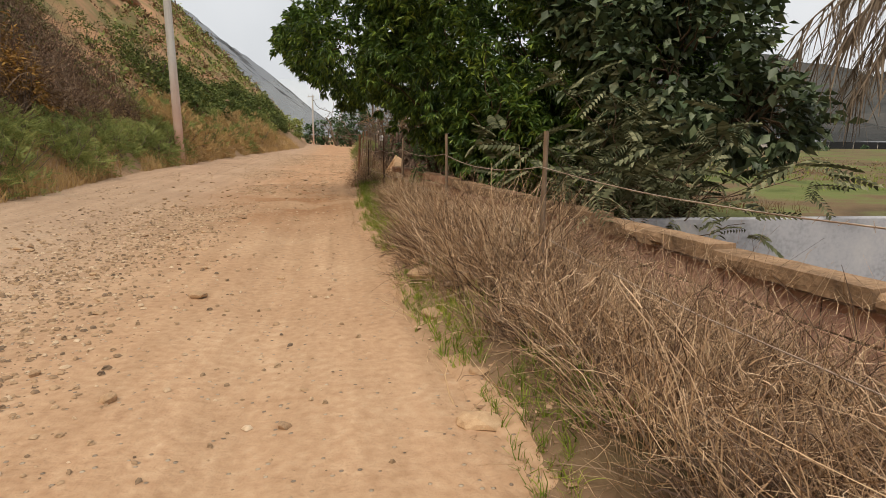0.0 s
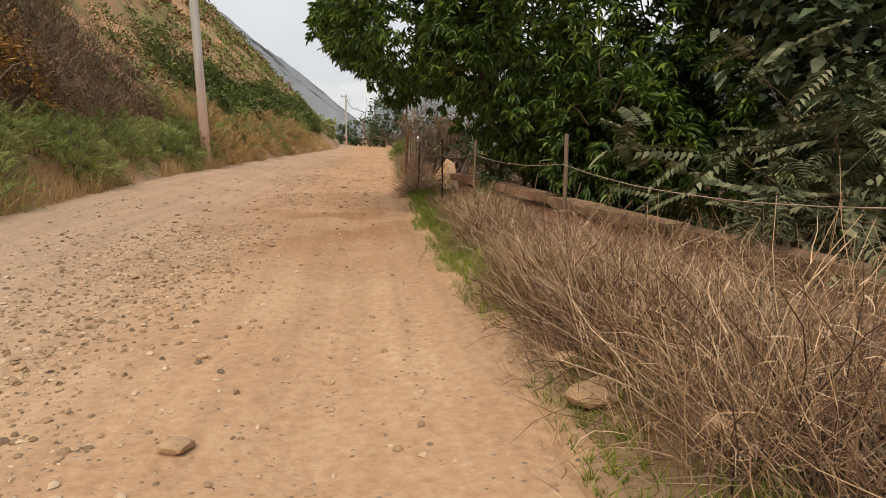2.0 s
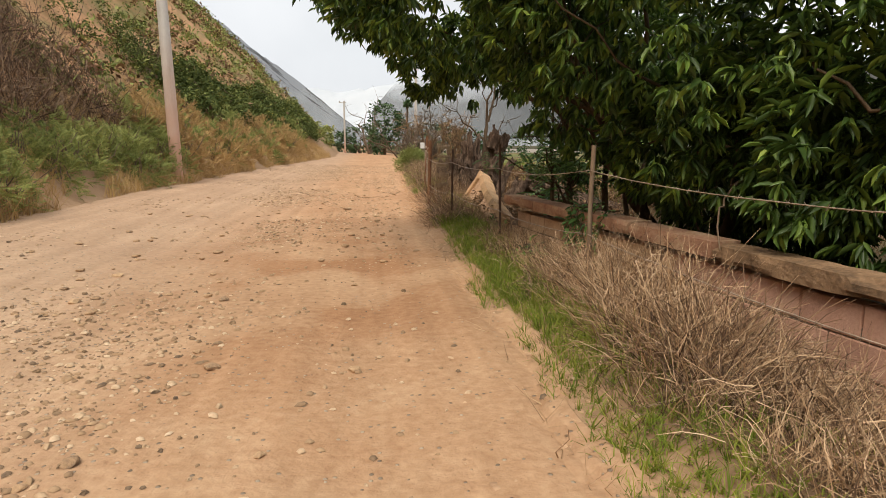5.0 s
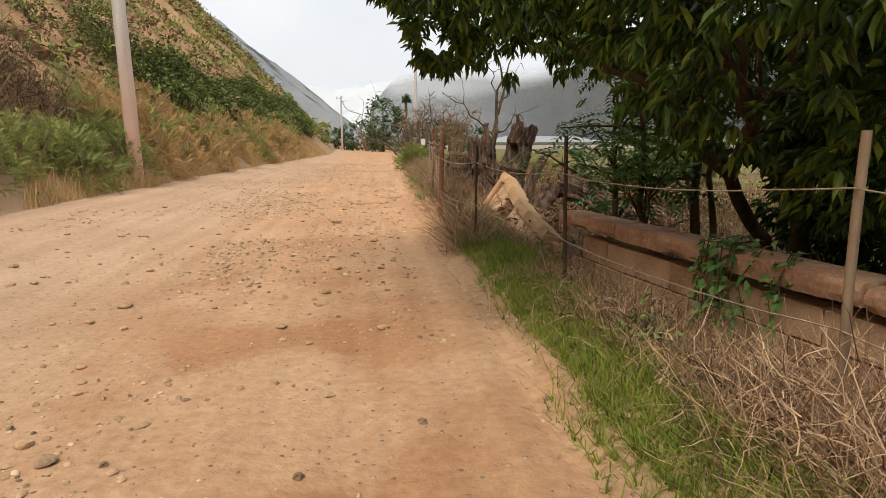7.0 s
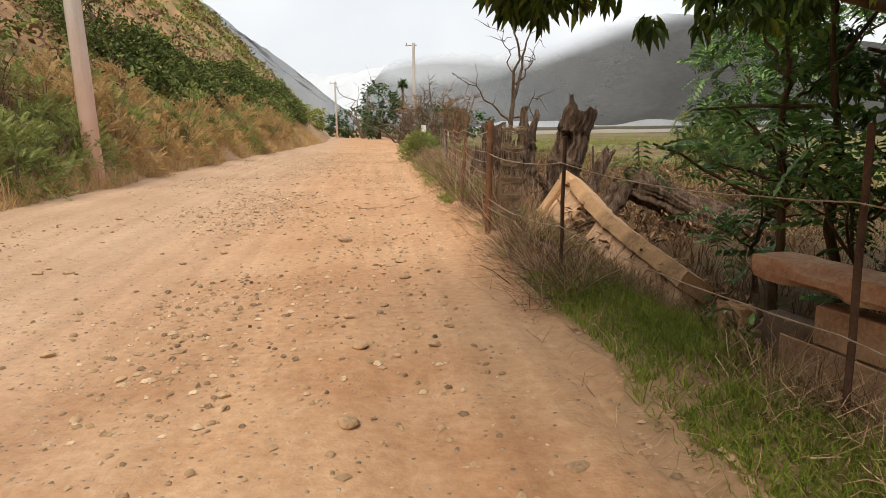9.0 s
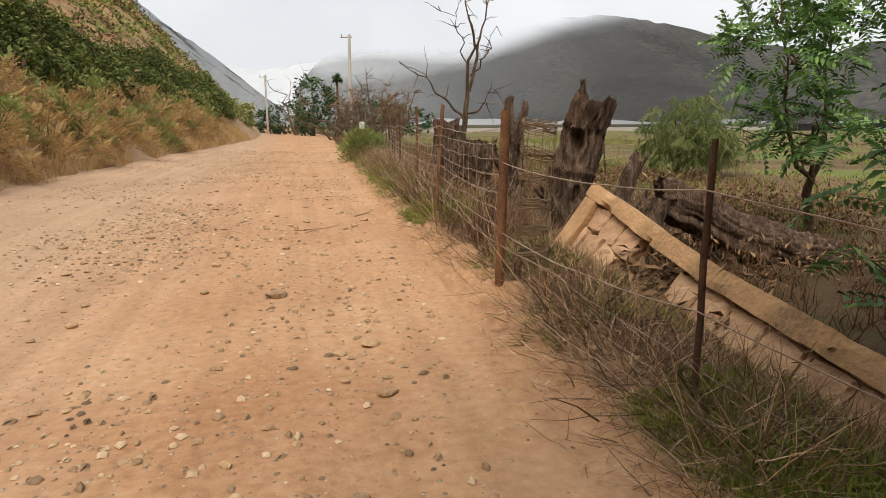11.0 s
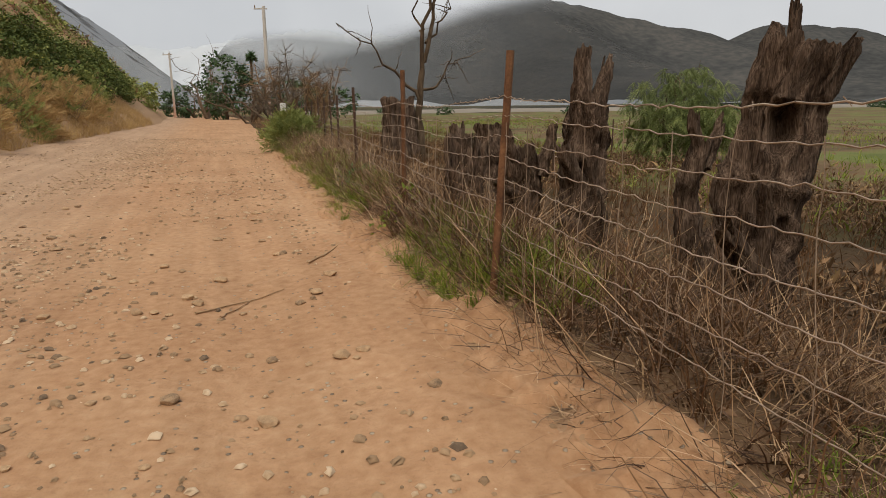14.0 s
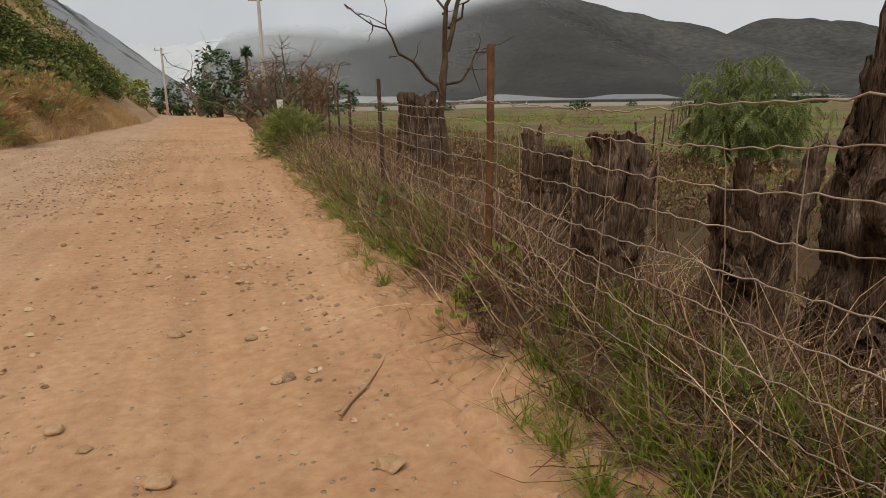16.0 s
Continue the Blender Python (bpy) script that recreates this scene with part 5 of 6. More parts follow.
# ---- utility poles ----
def build_pole(x, y, z0, z1, r0, r1, lean, label, bar=True):
    t = thing("utility_pole", (x, y, z0), label, "utility pole", "utility poles along the road")
    s = Soup()
    tube(s, bent((0, 0, -0.6), (lean[0], lean[1], z1 - z0), 12, 0.01, int(abs(x) * 10 + y)), [r0, r1], 8, 0.02, 1)
    part("shaft", s, POLE, t)
    if bar:
        s = Soup()
        tube(s, np.array([(lean[0] - 0.8, lean[1], z1 - z0 - 0.25), (lean[0] + 0.3, lean[1], z1 - z0 - 0.2)]), [0.06, 0.06], 6)
        arm = part("crossarm", s, POLE, t)
        for k in range(2):
            s = Soup()
            tube(s, np.array([(lean[0] - 0.7 + 0.8 * k, lean[1], z1 - z0 - 0.22), (lean[0] - 0.7 + 0.8 * k, lean[1], z1 - z0 + 0.02)]), [0.05, 0.035], 6)
            part("insulator", s, GREYPOST, arm)
    return t


build_pole(-5.42, 25.35, 0.75, 10.5, 0.17, 0.12, (-0.3, 0.2), "tall pale wooden pole with a reddish dusty foot")
build_pole(5.26, 77.0, -0.2, 9.6, 0.2, 0.14, (0.1, 0), "pale utility pole with a small crossarm")
build_pole(-3.6, 110, 0.0, 8.2, 0.16, 0.12, (0, 0), "distant pale utility pole")


# ---- distant trees, sign and fences ----
def far_tree(x, y, z, lobes, leaf, seed, label, size=0.5, per_area=7, per=10, name="tree"):
    build_tree(name, (x, y, z), lobes, leaf, LEAF_V, LEAF_F, size, per_area, per, 0.25, label, seed, spread=0.5, droop=0.2, gap=-0.5, group="trees at the bend")


far_tree(2.2, 96, -0.4, [(2.4, 96, 4.2, 2.6, 2.6, 3.0), (3.9, 95, 3.0, 1.8, 2, 2.2), (1.6, 95, 2.0, 1.4, 2, 1.8)], FARLEAF, 501, "rounded green tree at the bend of the road")
far_tree(-1.2, 112, -0.2, [(-1.2, 112, 2.2, 3.2, 2.2, 2.2), (-3.5, 113, 1.8, 2, 2, 1.9)], FARLEAF, 511, "low green trees where the road bends")
far_tree(-6.5, 92, 1.5, [(-6.8, 92, 2.4, 2.4, 3.5, 1.8)], SAGELEAF, 521, "grey-green bush at the foot of the hill")
far_tree(8.2, 88, -0.4, [(8.5, 88, 2.2, 3.2, 2.6, 1.6), (13, 90, 1.8, 3, 2.6, 1.4)], FARLEAF, 525, "low green trees beyond the pasture corner")


def twig_tree(x, y, z, height, width, seed, label, n=220, mat=None, name="bare_tree"):
    """A leafless tree: forked limbs and a haze of fine twigs."""
    rng = np.random.default_rng(seed)
    t = thing(name, (0, 0, 0), label, "tree", "bare trees along the far fence")
    s = Soup()
    b = np.array([x, y, z])
    ends = []
    for k in range(6):
        e = b + np.array([rng.normal(0, width * 0.45), rng.normal(0, width * 0.45), height * rng.uniform(0.65, 1.0)])
        line = bent(b + np.array([0, 0, 0.2]), e, 9, 0.12 * height, seed + k)
        tube(s, line, [0.06 + 0.018 * height, 0.07, 0.025], 5)
        ends += list(line[3:])
    ends = np.array(ends)
    for k in range(n):
        p = ends[rng.integers(0, len(ends))]
        q = p + np.array([rng.normal(0, width * 0.2), rng.normal(0, width * 0.2), rng.normal(0.1, height * 0.09)])
        tube(s, bent(p, q, 5, 0.1, seed * 3 + k), [0.022, 0.008], 3)
    part("limb", s, mat or TWIG, t)


twig_tree(0.3, 103.5, -0.3, 9.0, 4.2, 531, "large leafless grey tree standing over the bend", 110, TWIG)
for i, (x, y, h, w) in enumerate([(4.4, 66, 4.2, 3.2), (5.6, 68, 5.0, 3.4), (6.8, 72, 6.2, 3.6), (8.4, 71, 5.0, 3.4), (3.6, 74, 3.6, 2.8), (9.8, 76, 4.6, 3.4)]):
    twig_tree(x, y, -0.3, h, w, 541 + i, "leafless tan scrub tree beside the far fence", 300, BROWNSCRUB if i % 2 else TWIG)


def build_far_palm():
    t = thing("palm_tree", (0, 0, 0), "small dark palm against the mountain", "palm")
    s = Soup()
    tube(s, bent((6.4, 110, -0.4), (6.4, 110, 7.9), 6, 0.1, 561), [0.2, 0.16], 7)
    part("trunk", s, BARK, t)
    s = Soup()
    rng = np.random.default_rng(562)
    d = unit(rng, 90)
    d[:, 2] = d[:, 2] * 0.8 - 0.1
    place(s, SLIM_V, LEAF_F, np.repeat([[6.4, 110, 7.9]], 90, 0), frames(d, rng.uniform(0, 3, 90)), rng.uniform(0.7, 1.2, 90))
    part("crown", s, FARLEAF, t)


def build_sign():
    t = thing("sign_board", (4.75, 62.0, -0.1), "small blank white board on a post by the far fence", "sign")
    s = Soup()
    tube(s, np.array([(0, 0, -0.2), (0, 0, 1.3)]), [0.04, 0.04], 6)
    part("post", s, GREYPOST, t)
    part("board", box_bm(0.36, 0.04, 0.5, 0.01), WHITE, t).matrix_basis = pose(0, -0.06, 1.4)


def build_end_fence():
    f = thing("board_fence", (0, 0, 0), "low brown fence across the far bend", "fence")
    for k in range(16):
        s = Soup()
        x = -4.5 + k * 0.75
        tube(s, np.array([(x, 116 - 0.3 * k, -0.3), (x + 0.03, 116 - 0.3 * k, 1.15 + 0.1 * ((k * 7) % 3))]), [0.07, 0.06], 6)
        part("post", s, GREYPOST, f)
    for h in (0.35, 0.75, 1.05):
        s = Soup()
        tube(s, bent((-4.5, 115.9, h), (6.8, 111.3, h), 14, 0.05, int(h * 100)), [0.045, 0.045], 5)
        part("rail", s, BROWNSCRUB, f)
    f = thing("pasture_fence", (0, 0, 0), "thin wire fence on leaning posts across the pasture", "fence")
    rng = np.random.default_rng(571)
    pts = [(7.0 + k * 3.1, 31.0 + k * 3.4) for k in range(16)]
    for k, (x, y) in enumerate(pts):
        s = Soup()
        tube(s, np.array([(x, y, -0.7), (x + rng.normal(0.1, 0.12), y, 0.75)]), [0.03, 0.028], 5)
        part("post", s, DARKSTEEL, f)
    for h in (0.15, 0.55):
        s = Soup()
        tube(s, np.array([(x, y, h + 0.02 * (k % 2)) for k, (x, y) in enumerate(pts)]), [0.006, 0.006], 3)
        part("line_wire", s, WIRE, f)


def build_far_field():
    xs, ys = np.linspace(18, 420, 60), np.linspace(0, 1, 8)
    gx, gu = np.meshgrid(xs, ys, indexing="ij")
    gy = 165 + 22 * gu - 0.06 * gx + 6 * wave2(gx, gx * 0, 60, 575)
    z = -0.5 + 0.9 * np.sin(gu * np.pi) + 0.15 * wave2(gx, gy, 6, 576)
    me = mesh_of("sand_bank", np.stack([gx, gy, z], -1).reshape(-1, 3), grid_faces(60, 8))
    tagged(link("ground_sand_bank", me, SAND, smooth=True), "pale sandy riverbank across the valley", "sand bank", kind="structure")
    f = thing("shade_cloth_fence", (0, 0, 0), "long black shade-cloth screen across the pasture", "fence")
    for k in range(6):
        x = 114 + 6 * k
        part("panel", box_bm(5.9, 0.1, 2.1, 0.02, 0.02, 580 + k, 1), BLACKCLOTH, f).matrix_basis = pose(x, 146 - 1.1 * k, 0.2, 0, 0, -10.4)
    rng = np.random.default_rng(590)
    for i in range(14):
        x, y = rng.uniform(30, 200), rng.uniform(110, 160)
        b = thing("field_bush", (0, 0, 0), "dark green bush far out in the pasture", "bush", "bushes in the pasture")
        s = Soup()
        r = rng.uniform(0.8, 2.2)
        pts, outs = lobe_points([(x, y, r * 0.35 - 0.4, r * 1.4, r, r * 0.8)], 9, rng, 0.4, seed=600 + i, gap=-0.8)
        leaf_cloud(s, LEAF_V, LEAF_F, pts, 7, 0.5, 0.3, 0, rng)
        part("foliage", s, FARLEAF, b)


build_far_palm()
build_sign()
build_end_fence()
build_far_field()


# ---- shrubs on the hillside and the left bank ----
def shrub(name, at, size, leaf, tv, tf, leaf_size, label, seed, count, per=9, droop=-0.3, group="", category="shrub", twig=None):
    rng = np.random.default_rng(seed)
    t = thing(name, (0, 0, 0), label, category, group)
    x, y = at
    z = float(ground_height(x, y))
    wood = Soup()
    for k in range(7):
        e = np.array([x + rng.normal(0, size[0] * 0.45), y + rng.normal(0, size[1] * 0.45), z + size[2] * rng.uniform(0.6, 1.1)])
        tube(wood, bent((x + rng.normal(0, 0.08), y + rng.normal(0, 0.08), z - 0.05), e, 6, 0.08, seed + k), [0.014, 0.005], 4)
    part("stem", wood, twig or TWIG, t)
    pts, outs = lobe_points([(x, y, z + size[2] * 0.45, size[0], size[1], size[2] * 0.62)], count, rng, 0.25, seed=seed, gap=-0.55)
    lift = ground_height(pts[:, 0], pts[:, 1]) - z
    pts[:, 2] += lift
    s = Soup()
    leaf_cloud(s, tv, tf, pts, per, leaf_size, 0.12 * size[0] + 0.05, droop, rng, outs)
    part("foliage", s, leaf, t)


rng = np.random.default_rng(700)
for i in range(46):
    y = 8.0 + i * 0.42
    x = float(left_edge(y)) - rng.uniform(0.3, 1.3)
    k = rng.uniform(0.75, 1.25)
    shrub("herb_bush", (x, y), (0.66 * k, 0.64 * k, 0.7 * k), SAGELEAF, FEATHER_V, FEATHER_F, 0.2, "soft grey-green herb bush on the roadside bank", 710 + i, 60, 5, -0.5, "herb bushes along the bank")
for i in range(34):
    y = 25.8 + i * 1.0
    x = float(left_edge(y)) - rng.uniform(0.5, 1.9)
    k = rng.uniform(0.8, 1.3)
    shrub("dry_bush", (x, y), (0.9 * k, 0.9 * k, 0.95 * k), DRYBUSH if i % 4 else SAGELEAF, FEATHER_V, FEATHER_F, 0.3, "dry reddish-brown bush on the roadside bank", 760 + i, 26, 6, -0.7, "dry bushes along the bank")
for i in range(20):
    y = 8 + i * 0.55 + rng.uniform(-0.4, 0.4)
    x = float(left_edge(y)) - rng.uniform(1.6, 6.0)
    k = rng.uniform(0.9, 1.5)
    shrub("brown_shrub", (x, y), (1.0 * k, 1.0 * k, 1.25 * k), BROWNSCRUB, SLIM_V, LEAF_F, 0.13, "tangled leafless brown shrub on the hillside", 800 + i, 52, 7, 0.1, "brown shrubs on the slope", twig=BROWNSCRUB)
for i in range(24):
    y = 13 + i * 1.1 + rng.uniform(-0.8, 0.8)
    x = float(left_edge(y)) - rng.uniform(2.8, 9)
    k = rng.uniform(0.8, 1.3)
    shrub("green_shrub", (x, y), (1.1 * k, 1.1 * k, 1.2 * k), VINELEAF, LEAF_V, LEAF_F, 0.12, "olive-green shrub on the slope", 830 + i, 34, 9, 0, "green shrubs on the slope")
for i, (x, y, k) in enumerate([(-6.9, 16.4, 1.0), (-7.5, 17.4, 1.1), (-7.9, 16.6, 1.2), (-7.3, 15.6, 1.0)]):
    shrub("ochre_bush", (x, y), (0.65 * k, 0.65 * k, 1.7 * k), OCHRESCRUB, SLIM_V, LEAF_F, 0.16, "orange-yellow dry bush on the slope", 850 + i, 60, 8, 0.4, "ochre bushes on the slope")


def build_vine_thicket():
    rng = np.random.default_rng(861)
    t = thing("vine_thicket", (0, 0, 0), "dark green leafy thicket sprawling down the slope", "thicket")
    n = 4200
    y = rng.uniform(35, 80, n)
    d = 1.7 + rng.uniform(0, 1, n) * np.interp(y, [35, 40, 60, 80], [1.6, 2.7, 3.0, 2.4]) + 0.4 * wave2(y, y * 0, 4, 862)
    d = d + np.interp(y, [35, 40, 80], [0.7, 0.3, 0.0])
    x = left_edge(y) - d
    z = ground_height(x, y) + 0.55 + 0.5 * wave2(x, y, 1.6, 863) + rng.uniform(-0.3, 0.3, n)
    s = Soup()
    leaf_cloud(s, WIDE_V, LEAF_F, np.stack([x, y, z], 1), 13, 0.19, 0.42, -0.2, rng)
    part("foliage", s, VINELEAF, t)
    s = Soup()
    for k in range(120):
        i = rng.integers(0, n)
        p = np.array([x[i], y[i], z[i] + 0.2])
        tube(s, bent(p, p + np.array([rng.normal(0, 0.5), rng.normal(0, 0.8), -0.7]), 5, 0.1, 864 + k), [0.02, 0.01], 4)
    tagged(part("stem", s, BARK, t), kind="stuff")


def build_hill_scrub():
    """Low scrub scattered over the whole slope."""
    rng = np.random.default_rng(871)
    n = 19000
    y = 4 + 200 * rng.uniform(0, 1, n) ** 1.5
    d = 2.2 + 34 * rng.uniform(0, 1, n) ** 1.2
    x = left_edge(y) - d
    keep = wave2(x, y, 3.0, 872) + 0.5 * wave2(x, y, 0.9, 873) > -0.1
    x, y = x[keep], y[keep]
    base = np.stack([x, y, ground_height(x, y) + 0.18], 1)
    big = (0.24 + 0.003 * y) * rng.uniform(0.6, 1.5, len(x))
    kind = rng.uniform(0, 1, len(x))
    for lo, hi, mat, label in [(0, 0.48, SAGELEAF, "grey-green low scrub over the hillside"), (0.48, 0.64, VINELEAF, "dark green low scrub over the hillside"), (0.64, 1, BROWNSCRUB, "brown dry scrub over the hillside")]:
        pick = (kind >= lo) & (kind < hi)
        s = Soup()
        per = 13
        c = np.repeat(base[pick], per, 0)
        b = np.repeat(big[pick], per)
        off = unit(rng, len(c)) * (b * rng.uniform(0.3, 1.3, len(c)))[:, None]
        off[:, 2] = np.abs(off[:, 2]) * 0.7
        dvec = unit(rng, len(c)) + np.array([0, 0, 0.4])
        place(s, np.array([(0, 0, 0), (0.26, 0.45, 0.06), (0, 1, -0.1), (-0.26, 0.45, 0.06)]), np.array([(0, 1, 2, 3)]), c + off, frames(dvec, rng.uniform(-1, 1, len(c))), b * rng.uniform(0.3, 0.75, len(c)))
        ob = link("hillside_scrub", s.mesh("hillside_scrub"), mat)
        tagged(ob, label, "scrub", kind="stuff")


def build_bare_shrub():
    rng = np.random.default_rng(881)
    t = thing("bare_shrub", (0, 0, 0), "dark bare shrub with antler-like branches on the slope", "shrub")
    s = Soup()
    b = np.array([-9.3, 36.5, float(ground_height(-9.3, 36.5)) - 0.1])
    for k in range(7):
        e = b + np.array([rng.normal(0, 0.9), rng.normal(0, 0.5), rng.uniform(0.8, 2.0)])
        line = bent(b, e, 8, 0.35, 882 + k)
        tube(s, line, [0.07, 0.05, 0.03], 6)
        for j in range(2):
            p = line[rng.integers(3, 7)]
            tube(s, bent(p, p + np.array([rng.normal(0, 0.3), 0, rng.uniform(0.2, 0.6)]), 5, 0.08, 890 + k * 3 + j), [0.035, 0.015], 5)
    part("limb", s, BARK, t)


def build_rocks_on_hill():
    rng = random.Random(895)
    for i in range(26):
        y = rng.uniform(22, 75)
        x = float(left_edge(y)) - rng.uniform(3.5, 11)
        ob = stone_object("rock_outcrop", rng.uniform(0.6, 1.9), 896 + i, REDROCK)
        ob.location = (x, y, float(ground_height(x, y)) + 0.1)
        ob.rotation_euler = (rng.uniform(-0.4, 0.4), rng.uniform(-0.4, 0.4), rng.uniform(0, 6))
        tagged(ob, "reddish-brown rock jutting from the slope", "rock", "rocks on the slope")


STONE_MESHES = {}


def stone_object(name, size, seed, mat, squash=0.44):
    """A rough stone; a dozen shapes are shared."""
    key = (seed % 12, mat.name)
    if key not in STONE_MESHES:
        bm = bmesh.new()
        bmesh.ops.create_icosphere(bm, subdivisions=2, radius=0.5)
        r = random.Random(seed % 12 * 31 + 5)
        planes = [(Vector((r.gauss(0, 1), r.gauss(0, 1), r.gauss(0, 0.8))).normalized(), r.uniform(0.24, 0.42)) for _ in range(9)]
        for v in bm.verts:
            for nrm, d in planes:
                over = v.co.dot(nrm) - d
                if over > 0:
                    v.co -= nrm * over * 0.92
            v.co *= 1 + 0.05 * noise.noise(v.co * 5 + Vector((seed % 12, 0, 0)))
            v.co.z *= squash
        me = bpy.data.meshes.new("stone")
        bm.to_mesh(me)
        bm.free()
        me.materials.append(mat)
        STONE_MESHES[key] = me
    ob = new(name, STONE_MESHES[key])
    ob.scale = (size, size, size)
    return ob


REDROCK = material("red_brown_rock", [(0.3, (0.14, 0.075, 0.045)), (0.5, (0.32, 0.17, 0.1)), (0.72, (0.47, 0.28, 0.17))], scale=2.5, fine=18, rough=0.95, bump=0.9, bump_scale=6, dist=0.1)


def build_pasture_scrub():
    """Weeds and low scrub standing in the rough pasture."""
    rng = np.random.default_rng(875)
    for n, x0, x1, y0, y1, big, mat, label in [(1500, 3.2, 13, 19, 46, 0.3, BROWNSCRUB, "brown dead weeds standing in the pasture"), (700, 5, 45, 24, 95, 0.42, BROWNSCRUB, "patches of brown scrub across the pasture"), (520, 5, 48, 22, 95, 0.36, SAGELEAF, "low grey-green scrub across the pasture")]:
        x, y = rng.uniform(x0, x1, n), rng.uniform(y0, y1, n)
        keep = wave2(x, y, 3.0, 876 + n) > -0.1
        x, y = x[keep], y[keep]
        per = 36
        base = np.stack([x, y, ground_height(x, y) + 0.05], 1)
        c = np.repeat(base, per, 0)
        b = np.repeat(big * rng.uniform(0.6, 1.4, len(x)), per)
        off = unit(rng, len(c)) * (b * rng.uniform(0.2, 1.2, len(c)))[:, None]
        off[:, 2] = np.abs(off[:, 2]) * 0.9
        s = Soup()
        place(s, SLIM_V, LEAF_F, c + off, frames(unit(rng, len(c)) + np.array([0, 0, 0.8]), rng.uniform(-1, 1, len(c))), b * rng.uniform(0.15, 0.4, len(c)))
        tagged(link("pasture_scrub", s.mesh("pasture_scrub"), mat), label, "scrub", kind="stuff")


build_pasture_scrub()
build_vine_thicket()
build_hill_scrub()
build_bare_shrub()
build_rocks_on_hill()


# ---- grasses ----
def blades(soup, root, length, lean, width, rng, curl=0.5, segments=3, tangle=1.1):
    """Bent ribbons: root (n,3), length (n,), lean (n,) from the vertical."""
    n = len(root)
    a = rng.uniform(0, 2 * np.pi, n)
    out = np.stack([np.cos(a), np.sin(a), np.zeros(n)], 1)
    face = rng.uniform(0, np.pi, n)
    wide = np.stack([np.cos(face), np.sin(face), np.zeros(n)], 1)
    pts = [root]
    ang = lean.copy()
    for k in range(segments):
        step = (length / segments)[:, None]
        pts.append(pts[-1] + step * (np.cos(ang)[:, None] * np.array([0, 0, 1.0]) + np.sin(ang)[:, None] * out))
        ang = ang + curl * rng.uniform(-0.3, 1.5, n) * 0.8
        a = a + rng.normal(0, tangle, n)
        out = np.stack([np.cos(a), np.sin(a), np.zeros(n)], 1)
    v = []
    for k, p in enumerate(pts):
        w = (width * (1 - 0.75 * k / segments))[:, None] * wide
        v += [p - w, p + w]
    v = np.stack(v, 1)
    m = 2 * (segments + 1)
    f = np.array([(2 * k, 2 * k + 1, 2 * k + 3, 2 * k + 2) for k in range(segments)])
    soup.add(v.reshape(-1, 3), (f[None] + (np.arange(n) * m)[:, None, None]).reshape(-1, 4))


def grass_patch(name, label, mat, n, y0, y1, d0, d1, length, width, lean, rng, curl=0.5, clump=0.0, gap=-9, gap_size=0.7, seed=0, dense=1.0, tall=None):
    """Grass along the road's right edge: d0 to d1 metres from it."""
    n, width = int(n * 0.5), width * 1.45
    y = rng.uniform(y0, y1, n)
    d = d0 + (d1 - d0) * rng.uniform(0, 1, n) ** dense
    x = right_edge(y) + d
    if clump:
        cx, cy = np.round(x / clump), np.round(y / clump)
        jx, jy = hash2(cx, cy, seed) - 0.5, hash2(cx, cy, seed + 1) - 0.5
        x = x * 0.45 + 0.55 * (cx + jx * 0.8) * clump
        y = y * 0.45 + 0.55 * (cy + jy * 0.8) * clump
    inwall = (y < 15.0) & (np.abs(x - (wall_x(y) + 0.06)) < 0.16)
    keep = (wave2(x, y, gap_size, seed + 2) > gap) & ~inwall & (x - right_edge(y) > d0 - 0.15)
    x, y = x[keep], y[keep]
    k = len(x)
    root = np.stack([x, y, ground_height(x, y) - 0.02], 1)
    ln = length * rng.uniform(0.45, 1.25, k)
    if tall is not None:
        ln = ln * tall(x, y)
    s = Soup()
    blades(s, root, ln, np.abs(rng.normal(lean, 0.35, k)), width * rng.uniform(0.6, 1.4, k), rng, curl)
    tagged(link(name, s.mesh(name), mat), label, "grass", kind="stuff")


rng = np.random.default_rng(900)
def low_by_slab(x, y):
    return 1 - 0.68 * ease(14.6, 15.4, y) * ease(20.6, 19.8, y) * ease(1.3, 1.6, x)


def arching(soup, root, out, length, lean, width, rng, curl, segments=5, wander=0.4):
    """Wiry stems that rise from their roots, arch outwards and wander."""
    n = len(root)
    a = np.arctan2(out[:, 1], out[:, 0])
    face = rng.uniform(0, np.pi, n)
    wide = np.stack([np.cos(face) * 0.8, np.sin(face) * 0.8, rng.uniform(-0.6, 0.6, n)], 1)
    ang, p, rows = lean.copy(), root, []
    for k in range(segments + 1):
        w = (width * (1 - 0.7 * k / segments))[:, None] * wide
        rows += [p - w, p + w]
        d = np.stack([np.sin(ang) * np.cos(a), np.sin(ang) * np.sin(a), np.cos(ang)], 1)
        p = p + (length / segments)[:, None] * d
        ang = ang + curl * rng.uniform(-0.5, 1.5, n)
        a = a + rng.normal(0, wander, n)
    v = np.stack(rows, 1)
    f = np.array([(2 * k, 2 * k + 1, 2 * k + 3, 2 * k + 2) for k in range(segments)])
    soup.add(v.reshape(-1, 3), (f[None] + (np.arange(n) * 2 * (segments + 1))[:, None, None]).reshape(-1, 4))


